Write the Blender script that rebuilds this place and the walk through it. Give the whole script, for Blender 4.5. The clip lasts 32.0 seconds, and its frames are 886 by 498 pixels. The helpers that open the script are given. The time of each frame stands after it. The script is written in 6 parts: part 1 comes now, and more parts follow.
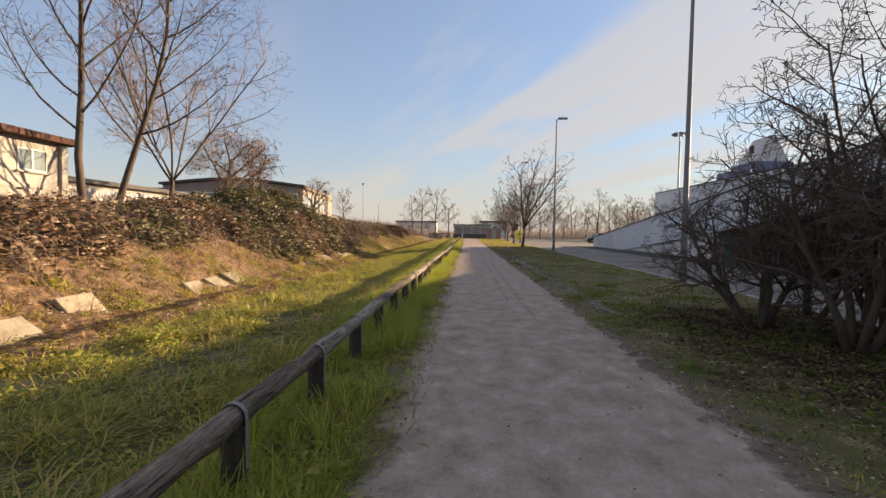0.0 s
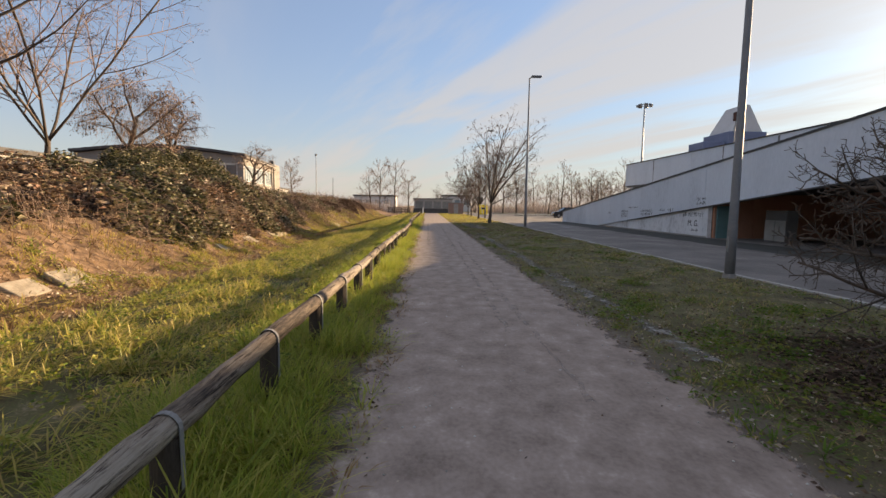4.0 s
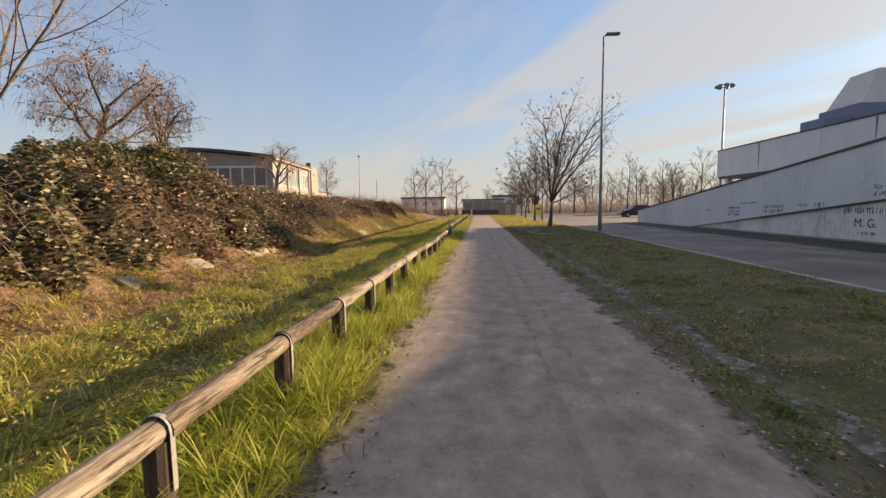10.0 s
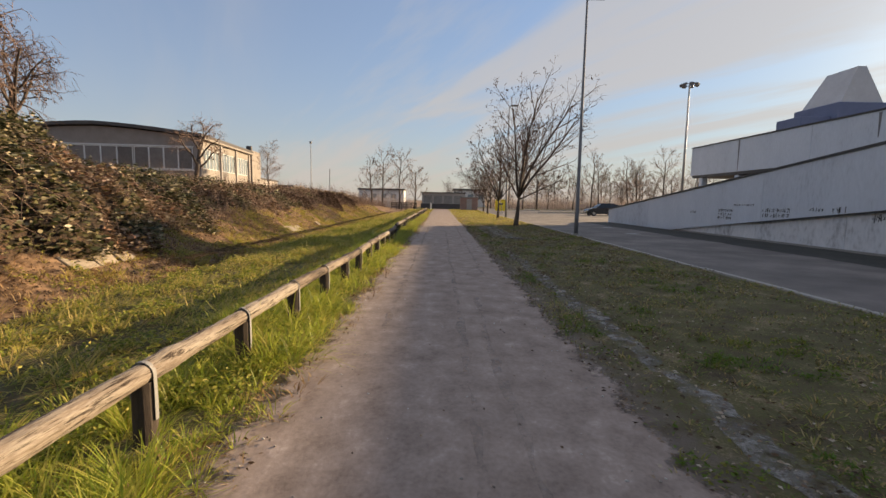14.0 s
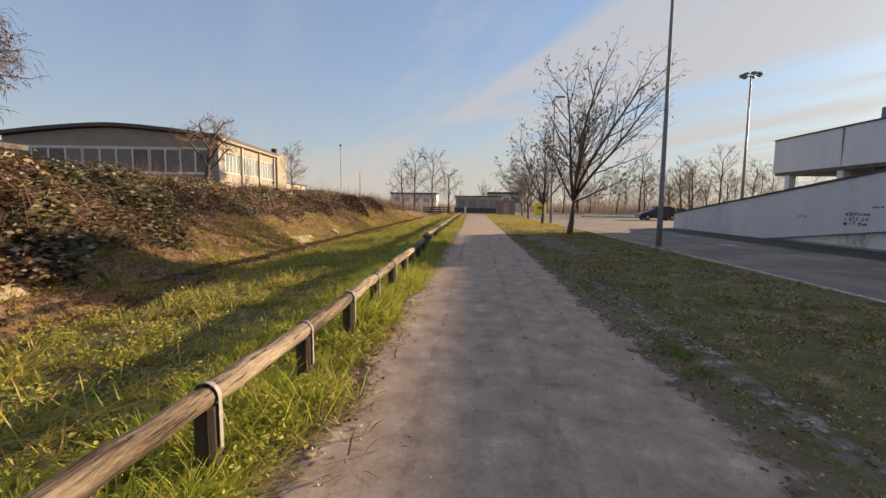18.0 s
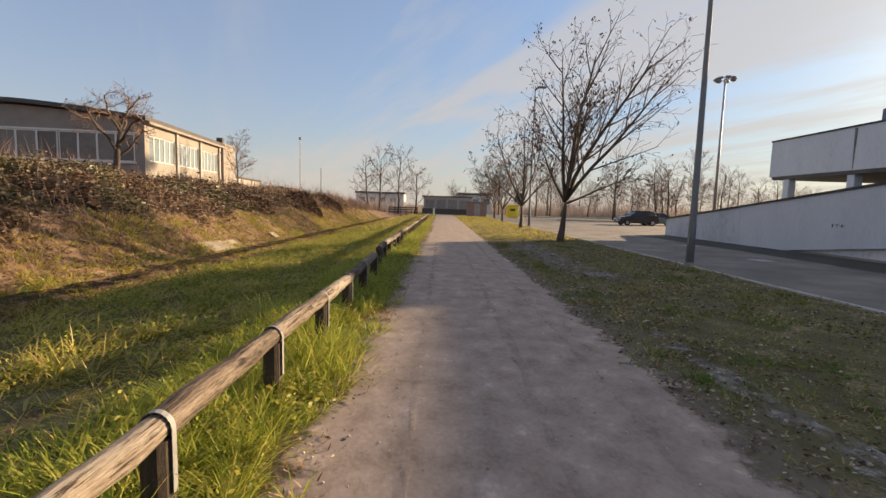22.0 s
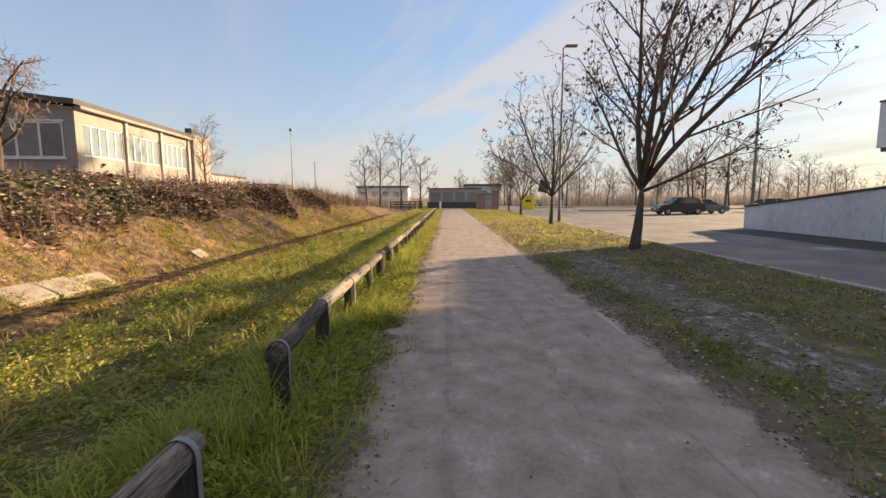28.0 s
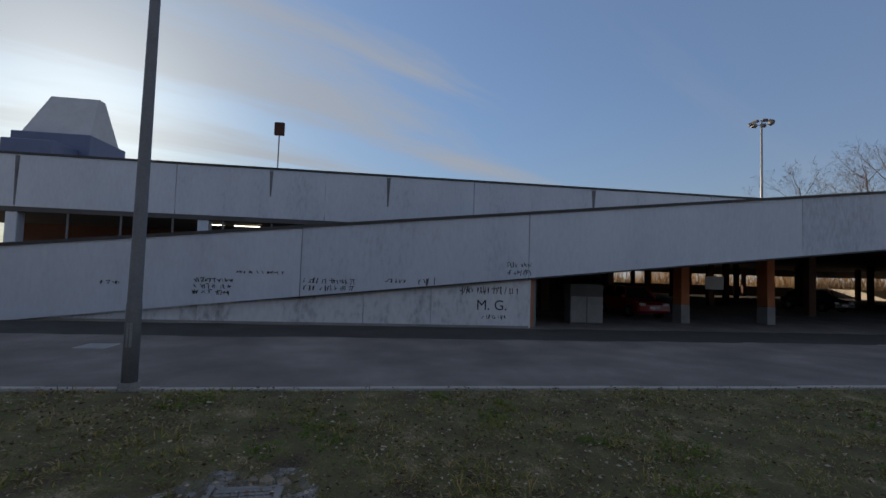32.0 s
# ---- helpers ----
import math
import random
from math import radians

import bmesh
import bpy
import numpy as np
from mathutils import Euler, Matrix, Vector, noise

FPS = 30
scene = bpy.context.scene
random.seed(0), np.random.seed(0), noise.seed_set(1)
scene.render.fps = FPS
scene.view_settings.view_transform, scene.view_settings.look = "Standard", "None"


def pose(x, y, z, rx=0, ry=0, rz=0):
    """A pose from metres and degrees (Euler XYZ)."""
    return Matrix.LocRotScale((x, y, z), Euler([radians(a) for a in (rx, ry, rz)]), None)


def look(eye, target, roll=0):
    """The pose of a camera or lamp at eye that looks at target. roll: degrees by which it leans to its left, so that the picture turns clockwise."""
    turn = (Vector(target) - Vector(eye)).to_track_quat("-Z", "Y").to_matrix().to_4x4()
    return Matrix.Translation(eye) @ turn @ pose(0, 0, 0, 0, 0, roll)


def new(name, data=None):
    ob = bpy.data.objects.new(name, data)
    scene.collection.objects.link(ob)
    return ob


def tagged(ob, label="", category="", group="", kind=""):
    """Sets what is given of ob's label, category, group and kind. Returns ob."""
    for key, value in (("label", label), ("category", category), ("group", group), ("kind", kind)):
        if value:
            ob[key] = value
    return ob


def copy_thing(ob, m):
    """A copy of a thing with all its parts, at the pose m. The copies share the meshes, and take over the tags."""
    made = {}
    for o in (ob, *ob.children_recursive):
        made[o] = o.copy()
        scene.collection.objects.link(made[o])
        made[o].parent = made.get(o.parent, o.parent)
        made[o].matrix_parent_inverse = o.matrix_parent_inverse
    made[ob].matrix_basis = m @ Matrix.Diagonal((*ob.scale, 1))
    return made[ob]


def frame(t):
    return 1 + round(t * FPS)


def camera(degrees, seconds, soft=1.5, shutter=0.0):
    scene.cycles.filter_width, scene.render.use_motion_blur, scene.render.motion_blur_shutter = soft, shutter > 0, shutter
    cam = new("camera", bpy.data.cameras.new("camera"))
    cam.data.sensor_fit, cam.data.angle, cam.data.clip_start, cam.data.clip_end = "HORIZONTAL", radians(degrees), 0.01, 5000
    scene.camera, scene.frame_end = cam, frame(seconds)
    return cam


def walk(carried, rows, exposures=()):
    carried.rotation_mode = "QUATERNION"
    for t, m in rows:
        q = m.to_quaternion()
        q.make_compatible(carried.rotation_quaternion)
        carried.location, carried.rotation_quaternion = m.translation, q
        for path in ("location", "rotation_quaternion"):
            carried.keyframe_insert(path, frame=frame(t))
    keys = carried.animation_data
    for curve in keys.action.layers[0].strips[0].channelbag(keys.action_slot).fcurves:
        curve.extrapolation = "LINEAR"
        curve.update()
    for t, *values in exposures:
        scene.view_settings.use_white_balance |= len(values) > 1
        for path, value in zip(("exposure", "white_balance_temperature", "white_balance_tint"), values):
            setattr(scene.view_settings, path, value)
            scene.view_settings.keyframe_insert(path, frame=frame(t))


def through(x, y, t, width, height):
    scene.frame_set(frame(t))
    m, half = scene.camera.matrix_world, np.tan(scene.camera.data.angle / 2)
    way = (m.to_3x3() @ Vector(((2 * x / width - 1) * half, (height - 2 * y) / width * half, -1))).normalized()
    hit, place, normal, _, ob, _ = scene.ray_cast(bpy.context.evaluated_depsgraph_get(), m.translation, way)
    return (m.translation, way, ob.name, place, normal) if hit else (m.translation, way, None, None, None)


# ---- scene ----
cam = camera(88.5, 32.0)
PATH = [
    (0, (-0.054, 0.011, 1.559), (-0.158, 2.007, 1.48), 0.9),
    (0.5, (-0.066, 0.568, 1.586), (-0.252, 2.558, 1.504), 0.8),
    (1, (-0.078, 1.16, 1.608), (-0.176, 3.155, 1.51), 0.2),
    (1.5, (-0.105, 1.791, 1.605), (-0.211, 3.784, 1.47), -0.2),
    (2, (-0.205, 2.385, 1.575), (-0.244, 4.379, 1.43), -0.4),
    (2.5, (-0.219, 2.916, 1.554), (-0.251, 4.912, 1.418), -0.8),
    (3, (-0.171, 3.461, 1.555), (-0.196, 5.455, 1.395), 0.3),
    (3.5, (-0.142, 4.046, 1.552), (-0.088, 6.037, 1.371), 0.7),
    (5.5, (-0.093, 6.391, 1.513), (-0.003, 8.379, 1.319), 0.9),
    (6, (-0.081, 7.035, 1.535), (0.056, 9.02, 1.337), 1.2),
    (6.5, (-0.016, 7.597, 1.553), (0.067, 9.585, 1.349), 1.6),
    (7, (0.043, 8.193, 1.547), (0.121, 10.182, 1.36), 1.2),
    (7.5, (0.098, 8.769, 1.51), (0.122, 10.763, 1.355), 0.9),
    (8, (0.199, 9.341, 1.539), (0.203, 11.333, 1.367), 1.3),
    (8.5, (0.255, 9.866, 1.568), (0.277, 11.859, 1.397), 0.8),
    (9, (0.3, 10.542, 1.557), (0.168, 12.527, 1.359), 0.3),
    (9.5, (0.275, 11.152, 1.532), (0.12, 13.134, 1.315), -0.4),
    (10, (0.267, 11.776, 1.541), (0.109, 13.762, 1.359), -0.6),
    (10.5, (0.293, 12.389, 1.586), (0.188, 14.381, 1.444), 0.5),
    (11, (0.324, 12.997, 1.621), (0.247, 14.993, 1.512), 0.7),
    (11.5, (0.364, 13.615, 1.638), (0.255, 15.608, 1.513), 1.3),
    (12, (0.349, 14.176, 1.607), (0.314, 16.171, 1.477), 1.1),
    (12.5, (0.359, 14.743, 1.582), (0.338, 16.737, 1.434), 0.6),
    (13, (0.436, 15.352, 1.575), (0.468, 17.345, 1.404), 0.9),
    (13.5, (0.488, 15.938, 1.585), (0.541, 17.931, 1.42), 0.5),
    (14, (0.602, 16.63, 1.592), (0.616, 18.618, 1.38), 1.0),
    (14.5, (0.542, 17.215, 1.561), (0.593, 19.201, 1.329), 1.3),
    (16.5, (0.355, 19.491, 1.627), (0.236, 21.471, 1.376), 1.5),
    (17, (0.311, 20.078, 1.592), (0.215, 22.06, 1.343), 1.1),
    (17.5, (0.293, 20.679, 1.571), (0.15, 22.662, 1.357), 0.4),
    (18, (0.284, 21.29, 1.57), (0.153, 23.276, 1.374), 0.6),
    (18.5, (0.265, 21.861, 1.593), (0.204, 23.852, 1.413), 0.8),
    (19, (0.276, 22.494, 1.584), (0.213, 24.482, 1.37), 1.0),
    (19.5, (0.226, 23.029, 1.571), (0.207, 25.016, 1.343), 0.5),
    (20, (0.201, 23.642, 1.556), (0.117, 25.628, 1.34), 0.2),
    (20.5, (0.171, 24.185, 1.539), (0.138, 26.176, 1.348), 0.8),
    (21, (0.161, 24.754, 1.537), (0.196, 26.747, 1.371), 0.6),
    (21.5, (0.137, 25.359, 1.529), (0.12, 27.351, 1.352), 1.1),
    (22, (0.092, 25.924, 1.513), (0.104, 27.914, 1.323), 1.7),
    (22.5, (0.071, 26.526, 1.482), (0.034, 28.518, 1.303), 1.5),
    (23, (0.013, 27.176, 1.453), (0.009, 29.168, 1.273), 1.6),
    (23.5, (-0.06, 27.753, 1.448), (-0.001, 29.745, 1.272), 1.5),
    (24, (-0.062, 28.362, 1.458), (0.017, 30.351, 1.265), 1.9),
    (24.5, (-0.071, 28.939, 1.491), (0.071, 30.924, 1.295), 1.3),
    (25, (-0.038, 29.597, 1.496), (0.029, 31.586, 1.293), 0.5),
    (25.5, (-0.008, 30.22, 1.493), (0.047, 32.208, 1.283), -0.4),
    (26, (0.047, 30.853, 1.525), (0.096, 32.841, 1.311), -0.8),
    (26.5, (0.117, 31.479, 1.6), (0.111, 33.466, 1.372), -0.6),
    (28.5, (-0.101, 33.669, 1.583), (-0.121, 35.657, 1.367), -0.2),
    (29, (-0.069, 34.295, 1.586), (0.051, 36.283, 1.403), 0.2),
    (29.5, (0.002, 34.895, 1.55), (0.375, 36.856, 1.417), -0.0),
    (29.8, (0.03, 35.178, 1.626), (0.738, 37.045, 1.503), 1.3),
    (30, (0.024, 35.253, 1.629), (1.041, 36.973, 1.541), 0.9),
    (30.5, (0.042, 35.409, 1.698), (1.624, 36.631, 1.643), 0.7),
    (31, (0.098, 35.519, 1.723), (1.952, 36.27, 1.714), 1.6),
    (31.5, (0.059, 35.478, 1.761), (2.038, 35.76, 1.824), 1.8),
    (32, (0.121, 35.428, 1.803), (2.099, 35.152, 1.908), 1.9),
]
EXPOSURES = [(0, 1.3, 7350, 11), (1.2, 1.18, 7250, 11), (3, 1.24, 7250, 11), (6, 1.36, 7200, 11), (7, 1.38, 7230, 11), (8, 1.24, 7250, 11), (10, 1.24, 7250, 11), (11, 1.06, 7250, 11), (14, 1.06, 7250, 11), (17, 1.26, 7250, 11), (18, 1.12, 7250, 11), (19, 0.95, 7250, 11), (20, 1.12, 7250, 11), (24, 1.18, 7250, 11), (28.5, 1.42, 7200, 11), (30, 0.82, 6950, 10), (31, 0.6, 6800, 9), (32, 0.46, 6200, 8)]
walk(cam, [(t, look(eye, target, roll)) for t, eye, target, roll in PATH], EXPOSURES)
# ---- world, sun, exposure ----
SUN_AZ, SUN_EL = radians(58.5), radians(13.65)
world = bpy.data.worlds.new("sky")
scene.world = world
world.use_nodes = True
wn, wl = world.node_tree.nodes, world.node_tree.links
wn.clear()
w_out, w_bg = wn.new("ShaderNodeOutputWorld"), wn.new("ShaderNodeBackground")
w_sky = wn.new("ShaderNodeTexSky")
w_sky.sky_type, w_sky.sun_disc = "NISHITA", False
w_sky.sun_elevation, w_sky.sun_rotation = SUN_EL, SUN_AZ
w_sky.air_density, w_sky.dust_density, w_sky.ozone_density = 1.0, 0.7, 3.0
w_bg.inputs["Strength"].default_value = 0.094


def wmath(op, a, b):
    n = wn.new("ShaderNodeMath")
    n.operation = op
    for i, v in enumerate((a, b)):
        if isinstance(v, (int, float)):
            n.inputs[i].default_value = v
        else:
            wl.new(v, n.inputs[i])
    return n.outputs[0]


# thin high cloud on a flat layer above the place
w_tc, w_sep, w_com = wn.new("ShaderNodeTexCoord"), wn.new("ShaderNodeSeparateXYZ"), wn.new("ShaderNodeCombineXYZ")
wl.new(w_tc.outputs["Generated"], w_sep.inputs[0])
w_h = wmath("ADD", wmath("MAXIMUM", w_sep.outputs[2], 0.0), 0.12)
wl.new(wmath("DIVIDE", w_sep.outputs[0], w_h), w_com.inputs[0])
wl.new(wmath("DIVIDE", w_sep.outputs[1], w_h), w_com.inputs[1])
def wstep(value, lo, hi, top):
    n = wn.new("ShaderNodeMapRange")
    n.interpolation_type = "SMOOTHSTEP"
    n.inputs[1].default_value, n.inputs[2].default_value, n.inputs[3].default_value, n.inputs[4].default_value = lo, hi, 0.0, top
    wl.new(value, n.inputs[0])
    return n.outputs[0]


def wdot(a, b, c):
    """How far a direction of the sky lies on one side of a great circle."""
    n = wn.new("ShaderNodeVectorMath")
    n.operation, n.inputs[1].default_value = "DOT_PRODUCT", (a, b, c)
    wl.new(w_tc.outputs["Generated"], n.inputs[0])
    return n.outputs["Value"]


# the cloud runs in long streaks that meet low in the north-west
w_sep2 = wn.new("ShaderNodeSeparateXYZ")
wl.new(w_com.outputs[0], w_sep2.inputs[0])
w_across = wmath("ADD", wmath("MULTIPLY", w_sep2.outputs[0], 0.868), wmath("MULTIPLY", w_sep2.outputs[1], 0.497))
w_along = wmath("ADD", wmath("MULTIPLY", w_sep2.outputs[0], -0.497), wmath("MULTIPLY", w_sep2.outputs[1], 0.868))


def wcloud(across, along, scale, detail, rough, warp, shift):
    c, n = wn.new("ShaderNodeCombineXYZ"), wn.new("ShaderNodeTexNoise")
    wl.new(wmath("MULTIPLY", w_across, across), c.inputs[0])
    wl.new(wmath("MULTIPLY", w_along, along), c.inputs[1])
    c.inputs[2].default_value = shift
    n.inputs["Scale"].default_value, n.inputs["Detail"].default_value = scale, detail
    n.inputs["Roughness"].default_value, n.inputs["Distortion"].default_value = rough, warp
    wl.new(c.outputs[0], n.inputs["Vector"])
    return n.outputs[0]


w_broadn = wmath("SUBTRACT", wcloud(0.9, 0.34, 1.0, 6, 0.58, 0.6, 3.7), 0.5)
w_streak = wcloud(2.4, 0.42, 1.0, 7, 0.55, 0.5, 1.3)
# a sheet of cloud in the north-east, clear sky to the west and to the south
w_side = wmath("MINIMUM", wmath("ADD", wdot(0.464, 0.266, -0.845), 0.07), wmath("ADD", wdot(0.384, 0.667, -0.639), 0.09))
w_sheet = wstep(wmath("ADD", w_side, wmath("MULTIPLY", w_broadn, 0.42)), -0.13, 0.20, 1.0)
w_thick = wmath("ADD", wstep(w_streak, 0.36, 0.62, 0.58), 0.20)
w_wisp = wmath("ADD", wstep(w_streak, 0.45, 0.85, 0.14), 0.17)
# unseen veil overhead and to the south-west, added to lift the ground's fill light
w_fill_over = wstep(w_sep.outputs[2], 0.55, 0.80, 0.42)
w_fill_back = wstep(wmath("ADD", wmath("MULTIPLY", w_sep.outputs[0], -0.8), wmath("MULTIPLY", w_sep.outputs[1], -0.5)), 0.2, 0.7, 0.48)
w_veil = wmath("MAXIMUM", wmath("MAXIMUM", wmath("MAXIMUM", w_fill_over, w_fill_back), w_wisp), wmath("MULTIPLY", w_sheet, w_thick))
w_tint = wn.new("ShaderNodeVectorMath")
w_tint.operation, w_tint.inputs[1].default_value = "MULTIPLY", (0.92, 1.14, 1.36)
wl.new(w_sky.outputs[0], w_tint.inputs[0])
w_mix = wn.new("ShaderNodeMix")
w_mix.data_type = "RGBA"
wl.new(w_veil, w_mix.inputs[0])
wl.new(w_tint.outputs[0], w_mix.inputs[6])
w_mix.inputs[7].default_value = (4.75, 4.72, 4.85, 1)
# haze towards the horizon
w_low = wn.new("ShaderNodeMix")
w_low.data_type = "RGBA"
wl.new(wmath("MULTIPLY", wmath("POWER", 2.718, wmath("MULTIPLY", wmath("MAXIMUM", w_sep.outputs[2], 0.0), -7.5)), 0.8), w_low.inputs[0])
wl.new(w_mix.outputs[2], w_low.inputs[6])
w_low.inputs[7].default_value = (5.0, 4.65, 4.55, 1)
# thin haze evens out the sky, and glows round the sun
w_lum, w_div = wn.new("ShaderNodeRGBToBW"), wn.new("ShaderNodeVectorMath")
w_div.operation = "SCALE"
wl.new(w_low.outputs[2], w_lum.inputs[0])
wl.new(w_low.outputs[2], w_div.inputs[0])
wl.new(wmath("DIVIDE", 1.0, wmath("ADD", wmath("MULTIPLY", w_lum.outputs[0], 0.14), 1.0)), w_div.inputs["Scale"])
w_dot, w_glow, w_sum = wn.new("ShaderNodeVectorMath"), wn.new("ShaderNodeVectorMath"), wn.new("ShaderNodeVectorMath")
w_dot.operation, w_glow.operation, w_sum.operation = "DOT_PRODUCT", "SCALE", "ADD"
w_dot.inputs[1].default_value = (math.sin(SUN_AZ) * math.cos(SUN_EL), math.cos(SUN_AZ) * math.cos(SUN_EL), math.sin(SUN_EL))
wl.new(w_tc.outputs["Generated"], w_dot.inputs[0])
w_glow.inputs[0].default_value = (1.0, 0.95, 0.86)
w_broad = wmath("MULTIPLY", wmath("POWER", wmath("MAXIMUM", w_dot.outputs["Value"], 0.0), 9.0), 0.28)
wl.new(wmath("ADD", wmath("MULTIPLY", wmath("POWER", wmath("MAXIMUM", w_dot.outputs["Value"], 0.0), 60.0), 2.6), w_broad), w_glow.inputs["Scale"])
wl.new(w_div.outputs[0], w_sum.inputs[0])
wl.new(w_glow.outputs[0], w_sum.inputs[1])
wl.new(w_sum.outputs[0], w_bg.inputs["Color"])
wl.new(w_bg.outputs[0], w_out.inputs[0])

sun_way = Vector((math.sin(SUN_AZ) * math.cos(SUN_EL), math.cos(SUN_AZ) * math.cos(SUN_EL), math.sin(SUN_EL)))
sun = new("sun", bpy.data.lights.new("sun", "SUN"))
sun.data.energy, sun.data.angle, sun.data.color = 5.0, radians(0.6), (1.0, 0.775, 0.52)
sun.matrix_world = Matrix.Translation((40, 40, 40)) @ (-sun_way).to_track_quat("-Z", "Y").to_matrix().to_4x4()

# ---- materials ----


def material(name, stops, rough=0.85, scale=6.0, fine=60.0, bump=0.3, island=0.0, rand=0.0, metal=0.0, spec=0.35, stretch=(1, 1, 1), detail=6, depth=0.02, glow=None, blend=0.45):
    """A surface of colours mixed by coarse and fine noise; island, rand: how much pieces differ."""
    m = bpy.data.materials.new(name)
    m.use_nodes = True
    n, l = m.node_tree.nodes, m.node_tree.links
    b = n["Principled BSDF"]
    tc, mp = n.new("ShaderNodeTexCoord"), n.new("ShaderNodeMapping")
    mp.inputs["Scale"].default_value = stretch
    l.new(tc.outputs["Object"], mp.inputs[0])
    a, f = n.new("ShaderNodeTexNoise"), n.new("ShaderNodeTexNoise")
    for t, s in ((a, scale), (f, fine)):
        t.inputs["Scale"].default_value, t.inputs["Detail"].default_value = s, detail
        t.inputs["Roughness"].default_value = 0.6
        l.new(mp.outputs[0], t.inputs["Vector"])
    mix = n.new("ShaderNodeMath")
    mix.operation = "MULTIPLY_ADD"
    mix.inputs[1].default_value = blend
    l.new(f.outputs[0], mix.inputs[0])
    half = n.new("ShaderNodeMath")
    half.operation = "MULTIPLY"
    half.inputs[1].default_value = 1 - blend
    l.new(a.outputs[0], half.inputs[0])
    l.new(half.outputs[0], mix.inputs[2])
    value = mix.outputs[0]
    if island or rand:
        src = n.new("ShaderNodeNewGeometry").outputs["Random Per Island"] if island else n.new("ShaderNodeObjectInfo").outputs["Random"]
        sub = n.new("ShaderNodeMath")
        sub.operation = "SUBTRACT"
        sub.inputs[1].default_value = 0.5
        l.new(src, sub.inputs[0])
        add = n.new("ShaderNodeMath")
        add.operation = "MULTIPLY_ADD"
        add.inputs[1].default_value = island or rand
        l.new(sub.outputs[0], add.inputs[0])
        l.new(value, add.inputs[2])
        value = add.outputs[0]
    ramp = n.new("ShaderNodeValToRGB")
    e = ramp.color_ramp.elements
    while len(e) < len(stops):
        e.new(0.5)
    for el, (p, c) in zip(e, stops):
        el.position, el.color = p, (*c, 1)
    l.new(value, ramp.inputs[0])
    l.new(ramp.outputs[0], b.inputs["Base Color"])
    b.inputs["Roughness"].default_value, b.inputs["Metallic"].default_value = rough, metal
    b.inputs["Specular IOR Level"].default_value = spec
    if bump:
        bp = n.new("ShaderNodeBump")
        bp.inputs["Strength"].default_value, bp.inputs["Distance"].default_value = bump, depth
        l.new(mix.outputs[0], bp.inputs["Height"])
        l.new(bp.outputs[0], b.inputs["Normal"])
    if glow:
        b.inputs["Emission Color"].default_value, b.inputs["Emission Strength"].default_value = (*glow[0], 1), glow[1]
    return m


def leafy(name, stops, island=1.0, rough=0.6, through=0.35, scale=0.9, fine=2.0):
    """Leaves and blades: colour by piece and by patches of ground, some light passing through."""
    m = material(name, stops, rough=rough, scale=scale, fine=fine, bump=0, island=island, spec=0.25)
    n, l = m.node_tree.nodes, m.node_tree.links
    b = n["Principled BSDF"]
    ramp = next(x for x in n if x.type == "VALTORGB")
    tr, mx = n.new("ShaderNodeBsdfTranslucent"), n.new("ShaderNodeMixShader")
    l.new(ramp.outputs[0], tr.inputs[0])
    mx.inputs[0].default_value = through
    l.new(b.outputs[0], mx.inputs[1])
    l.new(tr.outputs[0], mx.inputs[2])
    l.new(mx.outputs[0], n["Material Output"].inputs[0])
    return m


M = {}
M["path"] = material("packed_gravel", [(0.31, (0.18, 0.134, 0.11)), (0.42, (0.270, 0.208, 0.172)), (0.50, (0.325, 0.253, 0.211)), (0.58, (0.38, 0.298, 0.251)), (0.69, (0.53, 0.43, 0.37))], 0.95, 3.4, 30, 0.55, depth=0.012, stretch=(1, 0.8, 1), detail=9, blend=0.32)
pn, pk = M["path"].node_tree.nodes, M["path"].node_tree.links
p_geo, p_sep, p_ns = pn.new("ShaderNodeNewGeometry"), pn.new("ShaderNodeSeparateXYZ"), pn.new("ShaderNodeTexNoise")
p_ns.inputs["Scale"].default_value, p_ns.inputs["Detail"].default_value, p_ns.inputs["Roughness"].default_value = 2.2, 9, 0.68
pk.new(p_geo.outputs["Position"], p_sep.inputs[0])
pk.new(p_geo.outputs["Position"], p_ns.inputs["Vector"])


def pmath(op, a, b, c=None, clamp=False):
    q = pn.new("ShaderNodeMath")
    q.operation, q.use_clamp = op, clamp
    for k, v in enumerate((a, b, c)):
        if isinstance(v, (int, float)):
            q.inputs[k].default_value = v
        elif v is not None:
            pk.new(v, q.inputs[k])
    return q.outputs[0]


p_off = pmath("ABSOLUTE", pmath("SUBTRACT", p_sep.outputs[0], 0.71), 0)
p_keep = pmath("MULTIPLY_ADD", pmath("ADD", pmath("SUBTRACT", 0.93, p_off), p_ns.outputs[0]), 7.0, 0.2, True)
p_clear, p_both = pn.new("ShaderNodeBsdfTransparent"), pn.new("ShaderNodeMixShader")
pk.new(p_keep, p_both.inputs[0])
pk.new(p_clear.outputs[0], p_both.inputs[1])
pk.new(pn["Principled BSDF"].outputs[0], p_both.inputs[2])
pk.new(p_both.outputs[0], pn["Material Output"].inputs[0])
M["asphalt"] = material("asphalt", [(0.36, (0.105, 0.092, 0.083)), (0.5, (0.175, 0.154, 0.139)), (0.64, (0.275, 0.245, 0.22))], 0.9, 0.5, 90, 0.4, depth=0.008)
M["margin"] = material("dark_margin_asphalt", [(0.3, (0.03, 0.03, 0.027)), (0.7, (0.075, 0.072, 0.062))], 0.9, 0.8, 40, 0.4)
